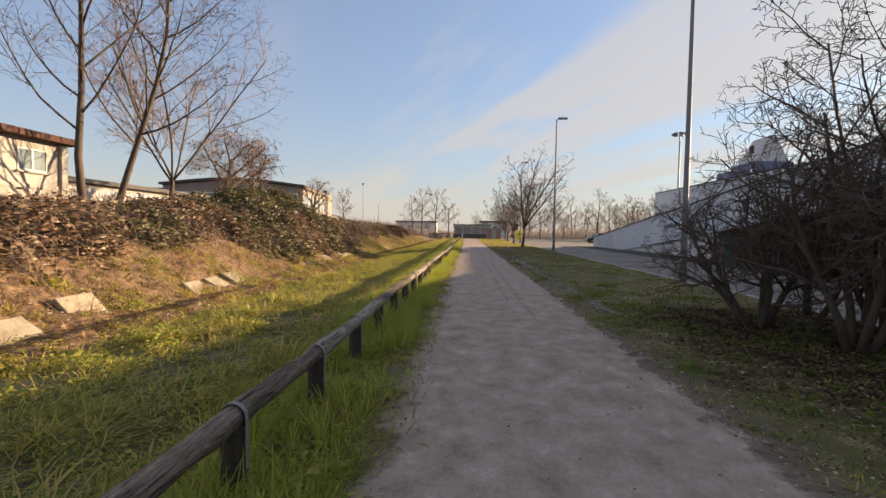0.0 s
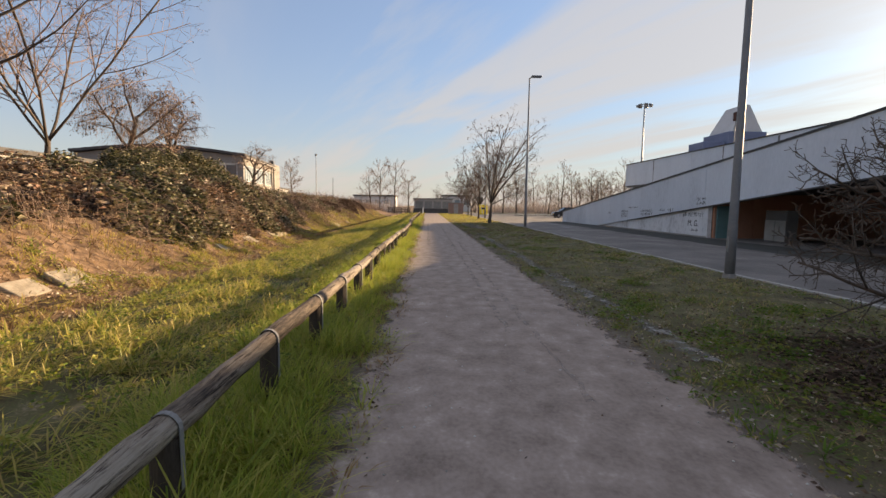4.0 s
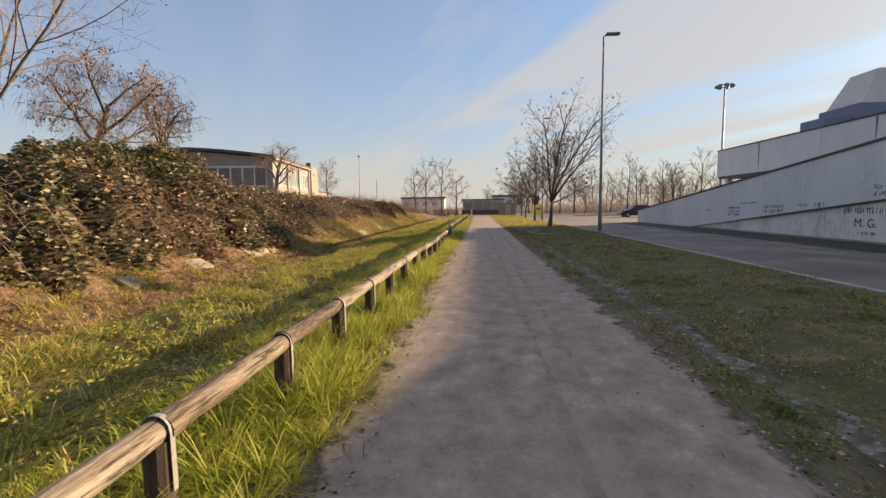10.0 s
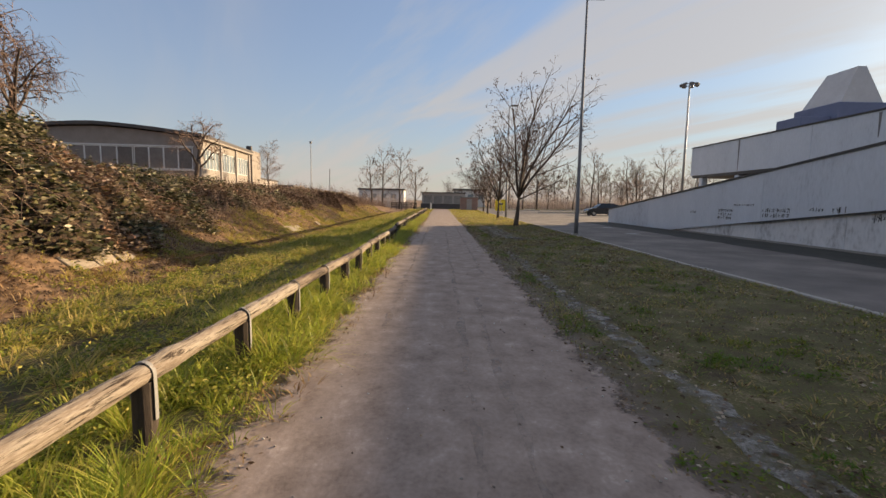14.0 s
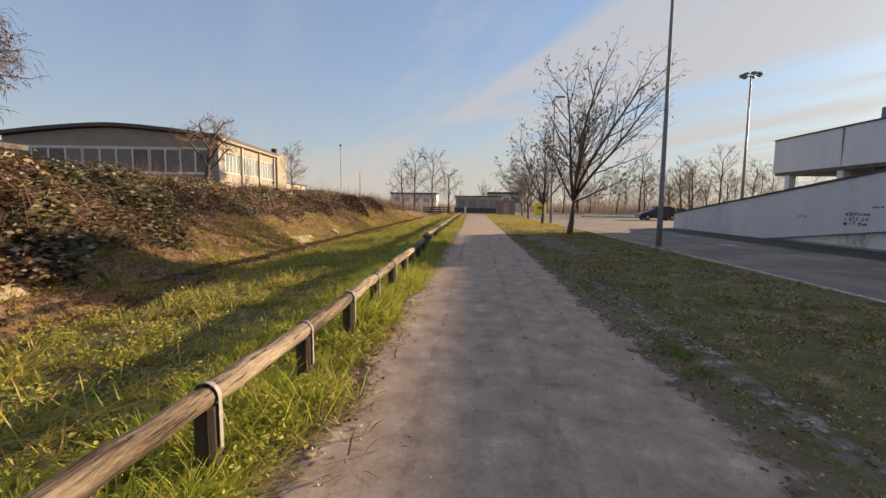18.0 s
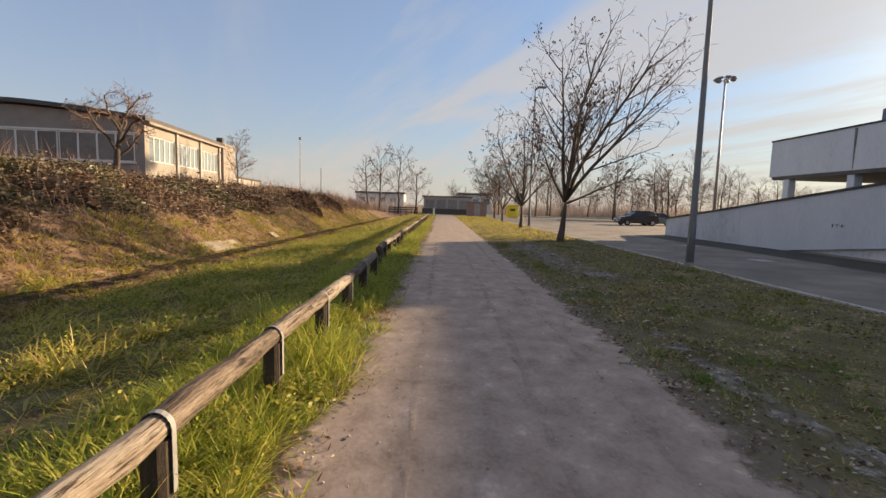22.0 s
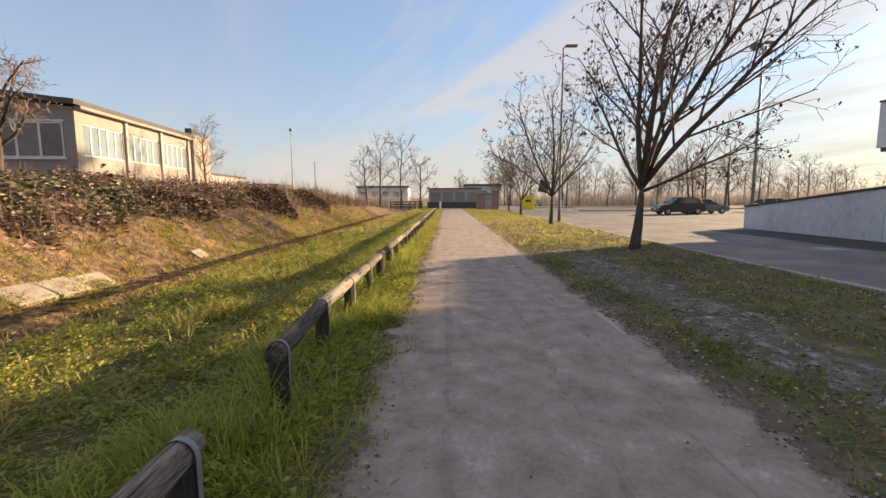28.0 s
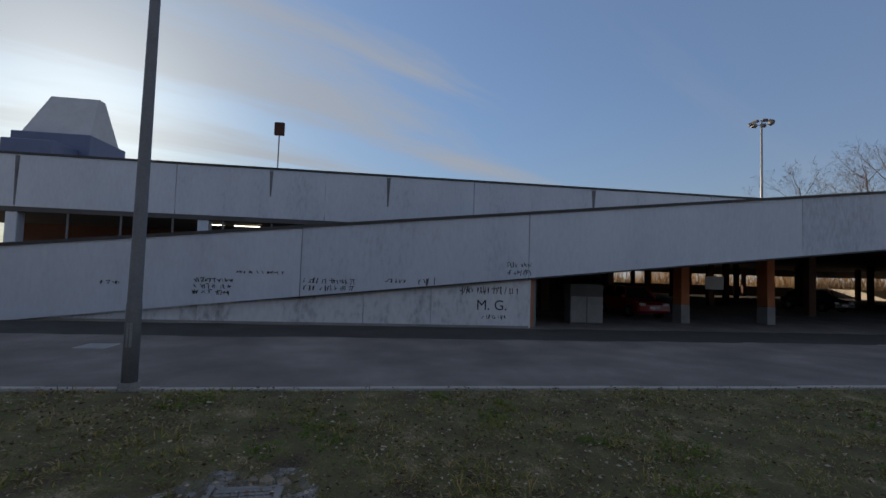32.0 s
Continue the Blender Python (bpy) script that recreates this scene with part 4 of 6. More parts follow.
def tree(x, y, trunk, r, o, seed, label, leaves=0, lean=(0, 0), z=None, twig="twig", group="", stems=1, name="tree"):
    rng = random.Random(seed)
    t = thing(name, label, "shrub" if name == "shrub" else "tree", (x, y, float(ground_z(x, y)) if z is None else z), group=group)
    wood, twigs, tips = Geo(), Geo(), []
    for s in range(stems):
        a, f = 6.28 * s / max(stems, 1) + rng.random(), (0.0 if stems == 1 else rng.uniform(0.1, 0.5))
        d = Vector((lean[0] + f * math.cos(a), lean[1] + f * math.sin(a), 1)).normalized()
        grow(wood, twigs, tips, Vector((0.25 * f * math.cos(a), 0.25 * f * math.sin(a), -0.15)), d, trunk * rng.uniform(0.85, 1.1), r, 0, o, rng)
    part("trunk", wood, M["bark"], t, smooth=True)
    part("crown", twigs, M[twig], t)
    if leaves:
        g = Geo()
        for k in range(leaves):
            c = rng.choice(tips)
            if c.x > 1.2 and rng.random() < 0.6:
                continue
            for j in range(rng.randint(1, 3)):
                q = c + Vector((rng.gauss(0, 0.06), rng.gauss(0, 0.06), -abs(rng.gauss(0, 0.08))))
                s, a = rng.uniform(0.03, 0.075), rng.random() * 6.28
                u, w = Vector((math.cos(a), math.sin(a), rng.gauss(0, 0.3))) * s * 0.6, Vector((rng.gauss(0, 0.4), rng.gauss(0, 0.4), -1)).normalized() * s
                g.add([tuple(q - u), tuple(q + w * 0.9), tuple(q + u), tuple(q - w * 0.9)], [(0, 1, 2, 3)])
        part("dead_leaves", g, M["shrivelled"], t, "shrivelled brown leaves")
    return t


ROW = "trees along the lawn"
tree(5.62, 47.0, 2.2, 0.19, SPREAD, 11, "bare young tree with a vase-shaped crown and shrivelled leaves", 1500, (0.06, 0.0), z=0, group=ROW)
tree(6.12, 60.4, 1.95, 0.15, OVAL, 12, "bare young tree with a vase-shaped crown and shrivelled leaves", 900, (0.05, 0), z=0, group=ROW)
for seed, x, y, trunk, label in ((13, 6.6, 74.5, 1.6, "bare young tree beside the footpath"), (14, 7.4, 88.5, 1.5, "bare young tree beside the footpath"), (15, 2.5, 118.0, 1.7, "bare tree behind the low wall"), (16, 8.5, 116.0, 1.8, "bare tree behind the low wall")):
    tree(x, y, trunk, 0.13, LIGHT, seed, label, 60, z=0, group=ROW if y < 100 else "")
big = tree(-16.8, 19.1, 13.5, 0.17, TALL, 21, "tall bare tree on the bank with upright limbs", 120, (0.02, 0.0), group="tall trees on the bank")
tree(-17.1, 21.1, 13.0, 0.17, TALL, 22, "tall bare tree leaning over the bank", 120, (0.035, 0.03), group="tall trees on the bank")
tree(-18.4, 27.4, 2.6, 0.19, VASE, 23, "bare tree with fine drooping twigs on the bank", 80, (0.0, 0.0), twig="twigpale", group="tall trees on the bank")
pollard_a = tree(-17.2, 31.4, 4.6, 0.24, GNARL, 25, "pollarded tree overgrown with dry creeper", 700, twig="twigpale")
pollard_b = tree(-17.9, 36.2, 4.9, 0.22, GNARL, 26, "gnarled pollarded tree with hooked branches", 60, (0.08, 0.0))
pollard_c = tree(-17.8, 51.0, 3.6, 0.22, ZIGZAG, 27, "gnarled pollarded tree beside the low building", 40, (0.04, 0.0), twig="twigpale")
tree(-19.0, 69.0, 5.5, 0.09, TALL, 28, "thin bare sapling on the bank", 0, twig="twigpale")

def creeper(parent, cx, cy, cz, rx, ry, rz, n, drop, seed):
    """Dry creeper hanging in thin strands from a crown."""
    r = np.random.default_rng(seed)
    a, b, q = r.uniform(0, 6.28, n), r.uniform(-0.6, 1.3, n), r.uniform(0.3, 1.0, n) ** 0.5
    x, y, z = cx + rx * q * np.cos(a) * np.cos(b), cy + ry * q * np.sin(a) * np.cos(b), cz + rz * q * np.sin(b)
    d, sx, sy = drop * r.uniform(0.3, 1.2, n), r.normal(0, 0.35, n), r.normal(0, 0.35, n)
    tx, ty = 0.009 * np.cos(a), 0.009 * np.sin(a)
    V = np.stack([np.stack([x - tx, y - ty, z], -1), np.stack([x + tx, y + ty, z], -1), np.stack([x + sx + tx, y + sy + ty, z + 0.12 * d], -1), np.stack([x + sx - tx, y + sy - ty, z + 0.12 * d], -1), np.stack([x + 1.7 * sx, y + 1.7 * sy, z - d], -1)], 1).reshape(-1, 3)
    k = np.arange(n)[:, None] * 5
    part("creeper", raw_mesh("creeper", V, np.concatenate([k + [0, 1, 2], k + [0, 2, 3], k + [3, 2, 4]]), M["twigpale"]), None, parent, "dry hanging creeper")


creeper(pollard_a, 0.0, 0.0, 4.6, 2.2, 2.2, 1.8, 900, 0.7, 31)
creeper(pollard_a, 0.1, 0.1, 2.2, 0.7, 0.7, 2.2, 800, 0.6, 32)
creeper(pollard_b, 0.4, 0.0, 4.9, 1.9, 1.9, 1.6, 350, 0.6, 33)
creeper(pollard_c, 0.2, 0.0, 3.9, 1.6, 1.6, 1.3, 180, 0.4, 34)

# ---- low building with a shallow vaulted roof ----
hall = thing("hall_building", "long low cream building with tall windows under a vaulted roof", "building", (-22.3, 60.7, 2.2), 6.0)
ZB = -2.2
arc = [(-18.4 + 18.4 * k / 24, 4.95 + 0.85 * (1 - abs(k / 12 - 1) ** 1.5)) for k in range(25)]
part("front_wall", Geo().prism([(-18.4, -0.5), (-18.4, 4.9)] + [(u, w - 0.1) for u, w in arc] + [(0, 4.9), (0, -0.5)], 0.0, 0.3), M["hallfront"], hall, "grey shaded front wall")
part("roof", Geo().prism([(u - 0.3 if k == 0 else u + 0.35 if k == 24 else u, w) for k, (u, w) in enumerate(arc)] + [(u - 0.3 if k == 0 else u + 0.35 if k == 24 else u, w + 0.30) for k, (u, w) in reversed(list(enumerate(arc)))], -0.5, 15.6), M["roofdark"], hall, "dark sheet roof")
part("back_wall", Geo().box(-18.4, -0.35, 15.0, 15.3, -0.5, 4.9), M["greywall"], hall)
side = Geo()
side.box(-0.3, 0, 0.31, 15.3, -0.5, 2.05).box(-0.3, 0, 0.31, 15.3, 4.0, 4.92)
for a, b in ((0.31, 0.65), (4.75, 5.35), (9.55, 10.1), (14.35, 15.3)):
    side.box(-0.3, 0, a, b, 2.05, 4.0)
part("side_wall", side, M["cream"], hall, "sunlit cream side wall")
part("cornice", Geo().bevelled(0.02, 0.42, 0.0, 15.3, 4.74, 4.94, 0.03), M["cream"], hall)
for y in (5.05, 9.82, 14.6):
    part("pilaster", Geo().bevelled(0.002, 0.16, y - 0.16, y + 0.16, -0.5, 4.72, 0.02), M["greywall"], hall)


def window_row(parent, along, fixed, a, b, z0, z1, n, name="window", mat="pane"):
    """A row of framed panes; along: the axis the row runs on."""
    step = (b - a) / n
    for k in range(n):
        u0, u1 = a + k * step, a + (k + 1) * step
        w = new(name)
        w.parent = parent
        fr, pn = Geo(), Geo()
        for p0, p1, q0, q1 in ((u0, u0 + 0.06, z0, z1), (u1 - 0.06, u1, z0, z1), (u0 + 0.06, u1 - 0.06, z0, z0 + 0.07), (u0 + 0.06, u1 - 0.06, z1 - 0.07, z1)):
            fr.box(fixed - 0.16, fixed - 0.06, p0, p1, q0, q1) if along == "y" else fr.box(p0, p1, fixed + 0.06, fixed + 0.16, q0, q1)
        pn.box(fixed - 0.12, fixed - 0.10, u0 + 0.06, u1 - 0.06, z0 + 0.07, z1 - 0.07) if along == "y" else pn.box(u0 + 0.06, u1 - 0.06, fixed - 0.004, fixed + 0.02, z0 + 0.07, z1 - 0.07)
        if along == "x":
            fr = Geo()
            for p0, p1, q0, q1 in ((u0, u0 + 0.06, z0, z1), (u1 - 0.06, u1, z0, z1), (u0 + 0.06, u1 - 0.06, z0, z0 + 0.07), (u0 + 0.06, u1 - 0.06, z1 - 0.07, z1)):
                fr.box(p0, p1, fixed - 0.05, fixed + 0.02, q0, q1)
        part("frame", fr, M["frame"], w)
        part("pane", pn, M[mat], w)


for a, b in ((0.65, 4.75), (5.35, 9.55), (10.1, 14.35)):
    window_row(hall, "y", 0.0, a, b, 2.05, 4.0, 5)
for a, b in ((-5.9, -0.7), (-11.6, -6.0), (-17.4, -11.7)):
    window_row(hall, "x", -0.004, a, b, 1.9, 3.95, 4, mat="dullpane")
part("window_band", Geo().bevelled(-17.6, -0.6, -0.10, -0.003, 3.97, 4.10, 0.01), M["frame"], hall, "pale lintel band")
part("window_band", Geo().bevelled(-17.6, -0.6, -0.14, -0.003, 1.76, 1.88, 0.01), M["frame"], hall, "pale sill band")
part("wing_wall", Geo().box(-44, -18.42, 1.2, 15.3, -0.5, 4.3), M["hallfront"], hall, "grey wall of the lower wing")
part("wing_roof", Geo().box(-44.3, -18.43, 0.7, 15.6, 4.31, 4.6), M["roofdark"], hall)
part("end_block", Geo().box(-6, 0.25, 15.32, 19.0, -0.5, 5.35), M["cream"], hall, "plain cream end block")
part("chimney", Geo().box(-0.5, 0.1, 15.45, 16.0, 5.36, 5.9), M["roofdark"], hall)
part("annex", Geo().box(-9, -0.4, 19.02, 31, -0.5, 1.9), M["greywall"], hall)
part("annex_roof", Geo().box(-9.2, -0.2, 19.02, 31.2, 1.91, 2.1), M["roofdark"], hall)

# ---- house and sheet fence at the start ----
house = thing("house", "two-storey cream house with a red-brown roof edge behind trees", "house", (-24, 12, 2.2), 0)
part("wall", Geo().box(-9, 0, 0, 14, -0.5, 4.05), M["greywall"], house)
part("roof", Geo().prism([(-9.7, 4.06), (0.7, 4.06), (0.7, 4.40), (-4.5, 4.75), (-9.7, 4.40)], -0.6, 14.5), M["rooftile"], house, "red-brown roof")
part("floor_band", Geo().box(0.002, 0.06, 0, 14, 1.35, 1.6), M["greywall"], house)
for a in (2.5, 6.8, 11.1):
    window_row(house, "y", 0.11, a, a + 1.7, 2.3, 3.5, 2)
    part("window_sill", Geo().bevelled(0.003, 0.16, a - 0.1, a + 1.8, 2.18, 2.28, 0.01), M["greywall"], house)
part("corner_pier", Geo().box(0.003, 0.2, 13.6, 13.99, -0.5, 4.0), M["greywall"], house)
shed = thing("shed", "low grey shed with a flat dark roof", "shed", (-27, 27, 2.2))
part("wall", Geo().box(-7, 0, 0, 20, -0.4, 2.3), M["greywall"], shed)
part("roof", Geo().box(-7.4, 0.5, -0.4, 20.4, 2.31, 2.62), M["roofdark"], shed)
fence = thing("sheet_fence", "pale corrugated metal sheet fence", "fence", (-24.2, 26.2, 2.2))
sheet_me = Geo().prism([(0, 0), (0.03, 0.06), (0.03, 0.16), (0, 0.22), (-0.006, 0.22), (0.024, 0.155), (0.024, 0.065), (-0.006, 0)], -0.3, 1.75, "z").mesh("sheet", M["frame"])
for k in range(50):
    part("sheet", sheet_me, None, fence).location = (0, 0.225 * k, 0)
part("top_rail", Geo().box(-0.09, -0.03, 0, 11.3, 1.45, 1.53), M["steel"], fence)

# ---- signs, masts, covers ----


def flood_mast(x, y, h):
    m = thing("floodlight_mast", "tall steel mast with a ring of floodlights", "light mast", (x, y, -0.06), group="floodlight masts")
    part("pole", Geo().tube([(0, 0, -0.1), (0, 0, h)], [0.28, 0.12], 10), M["steel"], m, smooth=True)
    part("ring", Geo().tube([(1.15 * math.cos(a), 1.15 * math.sin(a), h - 0.1) for a in np.linspace(0, 6.28, 13)], [0.06] * 13, 6), M["steel"], m)
    for k in range(7):
        a = 6.283 * k / 7
        f = part("floodlight", Geo().bevelled(-0.3, 0.3, -0.38, 0.38, -0.22, 0.2, 0.06), M["lamp_grey"], m)
        f.matrix_basis = pose(1.35 * math.cos(a), 1.35 * math.sin(a), h - 0.15, 0, 25, math.degrees(a))
    return m


flood_mast(45.8, 102.3, 23.6)
flood_mast(60, -20.5, 26)
sq = thing("roof_sign", "square reddish sign board on a thin pole above the deck", "sign", (24.3, 40.8, 4.4))
part("pole", Geo().tube([(0, 0, 0), (0, 0, 4.3)], [0.035, 0.035], 8), M["steel"], sq)
part("board", Geo().bevelled(-0.08, 0.08, -0.25, 0.25, 4.22, 4.9, 0.03), M["rooftile"], sq)
ls = thing("leaning_sign", "dark square sign on a leaning post seen from behind", "sign", (7.0, 66.5, 0))
part("post", Geo().tube([(0.55, 0, -0.2), (-0.1, 0, 2.6)], [0.035, 0.035], 8), M["steel"], ls)
part("board", Geo().prism([(-0.50, 2.05), (0.22, 1.88), (0.42, 2.72), (-0.30, 2.90)], -0.04, 0.0), M["coping"], ls, "dark back of the board")
cover = thing("handhole_cover", "square ribbed concrete cover set in the lawn", "manhole cover", (3.8, 36.4, 0.0), 3)
part("rim", Geo().box(-0.31, 0.31, 0.24, 0.29, -0.06, 0.035).box(-0.31, 0.31, -0.29, -0.24, -0.06, 0.035).box(-0.31, -0.26, -0.239, 0.239, -0.06, 0.035).box(0.26, 0.31, -0.239, 0.239, -0.06, 0.012), M["concrete"], cover)
lid = Geo().box(-0.255, 0.255, -0.235, 0.235, -0.05, 0.012)
for i in range(8):
    for j in range(7):
        lid.box(-0.235 + i * 0.06, -0.20 + i * 0.06, -0.21 + j * 0.062, -0.165 + j * 0.062, 0.012, 0.026)
part("lid", lid, M["concrete"], cover)
for k, (x, y, s) in enumerate(((4.16, 36.28, 0.07), (4.14, 36.14, 0.06), (4.2, 36.4, 0.045))):
    st = Geo().tube([(0, 0, -0.02), (0, 0, s * 0.5), (0.01, 0, s)], [s, s * 0.9, s * 0.35], 7)
    o = tagged(part("stone", st, M["slab"]), "small pale stone beside the cover", "stone", group="stones by the cover")
    o.location = (x, y, 0)
for x, y in ((11.2, 41.5), (10.4, 52.0), (12.0, 47.5)):
    d = thing("drain_cover", "iron drain cover in the asphalt", "manhole cover", (x, y, -0.055), group="drain covers")
    part("frame", Geo().bevelled(-0.32, 0.32, -0.32, 0.32, -0.05, 0.008, 0.004), M["kerb"], d)
    part("grate", Geo().bevelled(-0.27, 0.27, -0.27, 0.27, 0.0, 0.014, 0.004), M["steel"], d)

# ---- writing on the ramp ----


def scrawl(y0, y1, z0, z1, lines, x, seed):
    """Unreadable sprayed words, as short bars."""
    rng = random.Random(seed)
    g, h = Geo(), (z1 - z0) / lines
    for r in range(lines):
        y, zc = y0, z1 - (r + 0.5) * h
        while y > y1 + 0.05:
            w = rng.uniform(0.06, 0.13)
            for q in range(rng.choice((1, 2, 2, 3))):
                t, hh = rng.uniform(0.016, 0.03), h * rng.uniform(0.16, 0.40)
                ya, yb = y - rng.uniform(0, w), y - rng.uniform(0, w)
                za = zc + rng.uniform(-0.10, 0.10) * h
                g.prism([(ya, za - hh), (ya - t, za - hh), (yb - t, za + hh), (yb, za + hh)], x - 0.004 - 0.0015 * q, x + 0.01, "x")
            if rng.random() < 0.5:
                z = zc + rng.uniform(-0.3, 0.3) * h
                g.prism([(y, z), (y - w, z + 0.02), (y - w, z + 0.045), (y, z + 0.025)], x - 0.010, x + 0.01, "x")
            y -= w + rng.choice((0.0, 0.01, 0.02, 0.10))
    part("graffiti", g, M["ink"], building, "black sprayed scrawl")


for s, (a, b, lo, hi, n, dx) in enumerate(((41.3, 40.1, 0.84, 1.42, 3, 0), (37.9, 36.2, 1.05, 1.52, 2, 0), (35.2, 34.4, 1.38, 1.56, 1, 0), (34.1, 33.5, 1.33, 1.65, 1, 0), (30.95, 30.1, 1.78, 2.28, 2, 0), (32.6, 30.5, 1.06, 1.42, 1, 0.16), (31.8, 30.9, 0.19, 0.42, 1, 0.16), (40.0, 38.5, 1.55, 1.7, 1, 0), (44.0, 43.4, 1.1, 1.25, 1, 0))):
    scrawl(a, b, lo, hi, n, WALL_X + dx, s)
txt = bpy.data.curves.new("sprayed_letters", "FONT")
txt.body, txt.size, txt.extrude = "M. G.", 0.50, 0.003
txt.materials.append(M["ink"])
word = new("graffiti", txt)
word.parent = building
word.matrix_basis = pose(WALL_X + 0.154, 32.0, 0.56, 90, 0, -90)
tagged(word, "black sprayed letters M. G.")

# ---- cars ----


def car(name, x, y, turn, paint, label, long=4.2, tall=1.48):
    c = thing(name, label, "car", (x, y, -0.055), turn)
    L, s = long / 2, tall / 1.48
    body = [(-L, 0.35), (-L - 0.03, 0.62), (-L + 0.04, 0.92 * s), (-L + 0.5, 0.98 * s), (L - 1.15, 0.95 * s), (L - 0.25, 0.80 * s), (L, 0.66), (L + 0.03, 0.38), (L - 0.1, 0.24), (-L + 0.1, 0.24)]
    g = Geo()
    for w, k in ((0.86, 0.96), (0.80, 1.0)):
        g.prism([(u * k, v) for u, v in body], -w, w)
    part("body", g, M[paint], c)
    roof = [(-L + 0.18, 0.90 * s), (-L + 0.55, 1.38 * s), (-L + 1.0, tall), (0.25, tall), (L - 1.1, 0.93 * s)]
    rg = Geo()
    n = len(roof)
    rv = [(u, -0.76 if v < 1.2 else -0.60, v) for u, v in roof] + [(u, 0.76 if v < 1.2 else 0.60, v) for u, v in roof]
    rg.add(rv, [tuple(range(n)), tuple(range(n, 2 * n))[::-1]] + [(i, i + n, (i + 1) % n + n, (i + 1) % n) for i in range(n)])
    part("cabin", rg, M["glass"], c, "dark tinted windows")
    part("roof", Geo().bevelled(-L + 0.85, 0.35, -0.61, 0.61, tall - 0.03, tall + 0.02, 0.02), M[paint], c)
    for sy in (-1, 1):
        for u in (-0.35, L - 1.25, -L + 0.35):
            part("pillar", Geo().tube([(u, 0.77 * sy, 0.92 * s), (u * 0.9 - 0.08, 0.615 * sy, tall - 0.02)], [0.04, 0.035], 5), M[paint], c)
        part("mirror", Geo().bevelled(L - 1.35, L - 1.2, 0.86 * sy - 0.09, 0.86 * sy + 0.09, 0.95 * s, 1.08 * s, 0.02), M[paint], c)
        part("headlight", Geo().bevelled(L - 0.22, L + 0.02, 0.62 * sy - 0.16, 0.62 * sy + 0.16, 0.60, 0.74, 0.03), M["lens_white"], c)
        part("tail_light", Geo().bevelled(-L - 0.02, -L + 0.18, 0.68 * sy - 0.13, 0.68 * sy + 0.13, 0.70, 0.90, 0.03), M["lens_red"], c)
        for u in (-L + 0.75, L - 0.8):
            wheel = new("wheel")
            wheel.parent = c
            wheel.location = (u, 0.80 * sy, 0.31)
            part("tyre", Geo().tube([(0, -0.11, 0), (0, -0.10, 0), (0, 0.10, 0), (0, 0.11, 0)], [0.27, 0.315, 0.315, 0.27], 18), M["tyre"], wheel)
            part("rim", Geo().tube([(0, -0.118, 0), (0, 0.118, 0)], [0.19, 0.19], 12), M["rim"], wheel)
    for u in (-L - 0.035, L + 0.03):
        part("number_plate", Geo().box(u - 0.01, u + 0.01, -0.26, 0.26, 0.48, 0.59), M["plate"], c)
    return c


car("suv", 22.0, 77.0, 182, "car_black", "black estate car parked in the open car park", 4.4, 1.62)
car("car", 25.5, 79.0, 4, "car_green", "dark green saloon car parked in the open car park", 4.4, 1.42)
car("car", 36.5, 84.5, 2, "car_silver", "silver car parked beyond the ramp", 4.3)
car("car", 43.5, 88.0, 2, "car_silver", "silver car parked beyond the ramp", 4.2)
car("car", 22.3, 22.4, 182, "car_red", "red hatchback parked under the ramp", 4.0)
car("car", 29.5, 3.6, 182, "car_dark", "dark hatchback parked in the shade of the deck", 4.1)
board = thing("notice_board", "white notice board under the deck", "sign", (22.4, 17.5, 1.75))
part("board", Geo().bevelled(-0.02, 0.02, -0.55, 0.55, -0.35, 0.35, 0.008), M["frame"], board)
part("hanger", Geo().tube([(0, -0.4, 0.35), (0, -0.4, 3.0)], [0.012, 0.012], 5).tube([(0, 0.4, 0.35), (0, 0.4, 3.0)], [0.012, 0.012], 5), M["steel"], board)
cab = thing("utility_cabinet", "grey two-door utility cabinet under the ramp", "cabinet", (17.5, 27.1, -0.055))
part("body", Geo().bevelled(0.0, 0.6, -0.7, 0.7, 0, 1.6, 0.015), M["soffit"], cab)
for s in (-1, 1):
    part("door", Geo().bevelled(-0.03, -0.003, 0.35 * s - 0.33, 0.35 * s + 0.33, 0.06, 1.1, 0.006), M["concrete"], cab)

# ---- far end of the path ----
lw = thing("low_wall", "low dark wall across the end of the path", "wall", (0, 104.5, 0))
part("wall", Geo().box(-3.2, 5.4, 0, 0.35, -0.2, 0.95), M["roofdark"], lw)
part("coping", Geo().bevelled(-3.3, 5.5, -0.05, 0.4, 0.951, 1.05, 0.02), M["concrete"], lw)
gate = thing("wooden_barrier", "dark wooden barrier beside the culvert", "barrier", (-5.9, 97.5, 0))
for k in range(6):
    part("post", Geo().bevelled(-2.2 + k * 0.86, -2.08 + k * 0.86, -0.06, 0.06, -0.3, 1.15, 0.01), M["post"], gate)
for z in (0.35, 0.72, 1.05):
    part("board", Geo().bevelled(-2.3, 2.35, -0.09, -0.061, z - 0.07, z + 0.07, 0.008), M["post"], gate)
wp = thing("marker_post", "pale stone marker post beside the path", "post", (-1.0, 92, 0))
part("shaft", Geo().bevelled(-0.12, 0.12, -0.12, 0.12, -0.1, 1.15, 0.03), M["frame"], wp)
booth = thing("booth", "small reddish rendered booth with a flat roof", "booth", (5.6, 96.5, 0))
part("body", Geo().bevelled(-1.5, 1.5, 0, 2.4, -0.1, 2.15, 0.02), M["redbrick"], booth)
part("roof", Geo().bevelled(-1.65, 1.65, -0.15, 2.55, 2.152, 2.3, 0.02), M["concrete"], booth)
part("door", Geo().bevelled(-0.45, 0.45, -0.03, -0.003, 0, 1.95, 0.01), M["greywall"], booth)
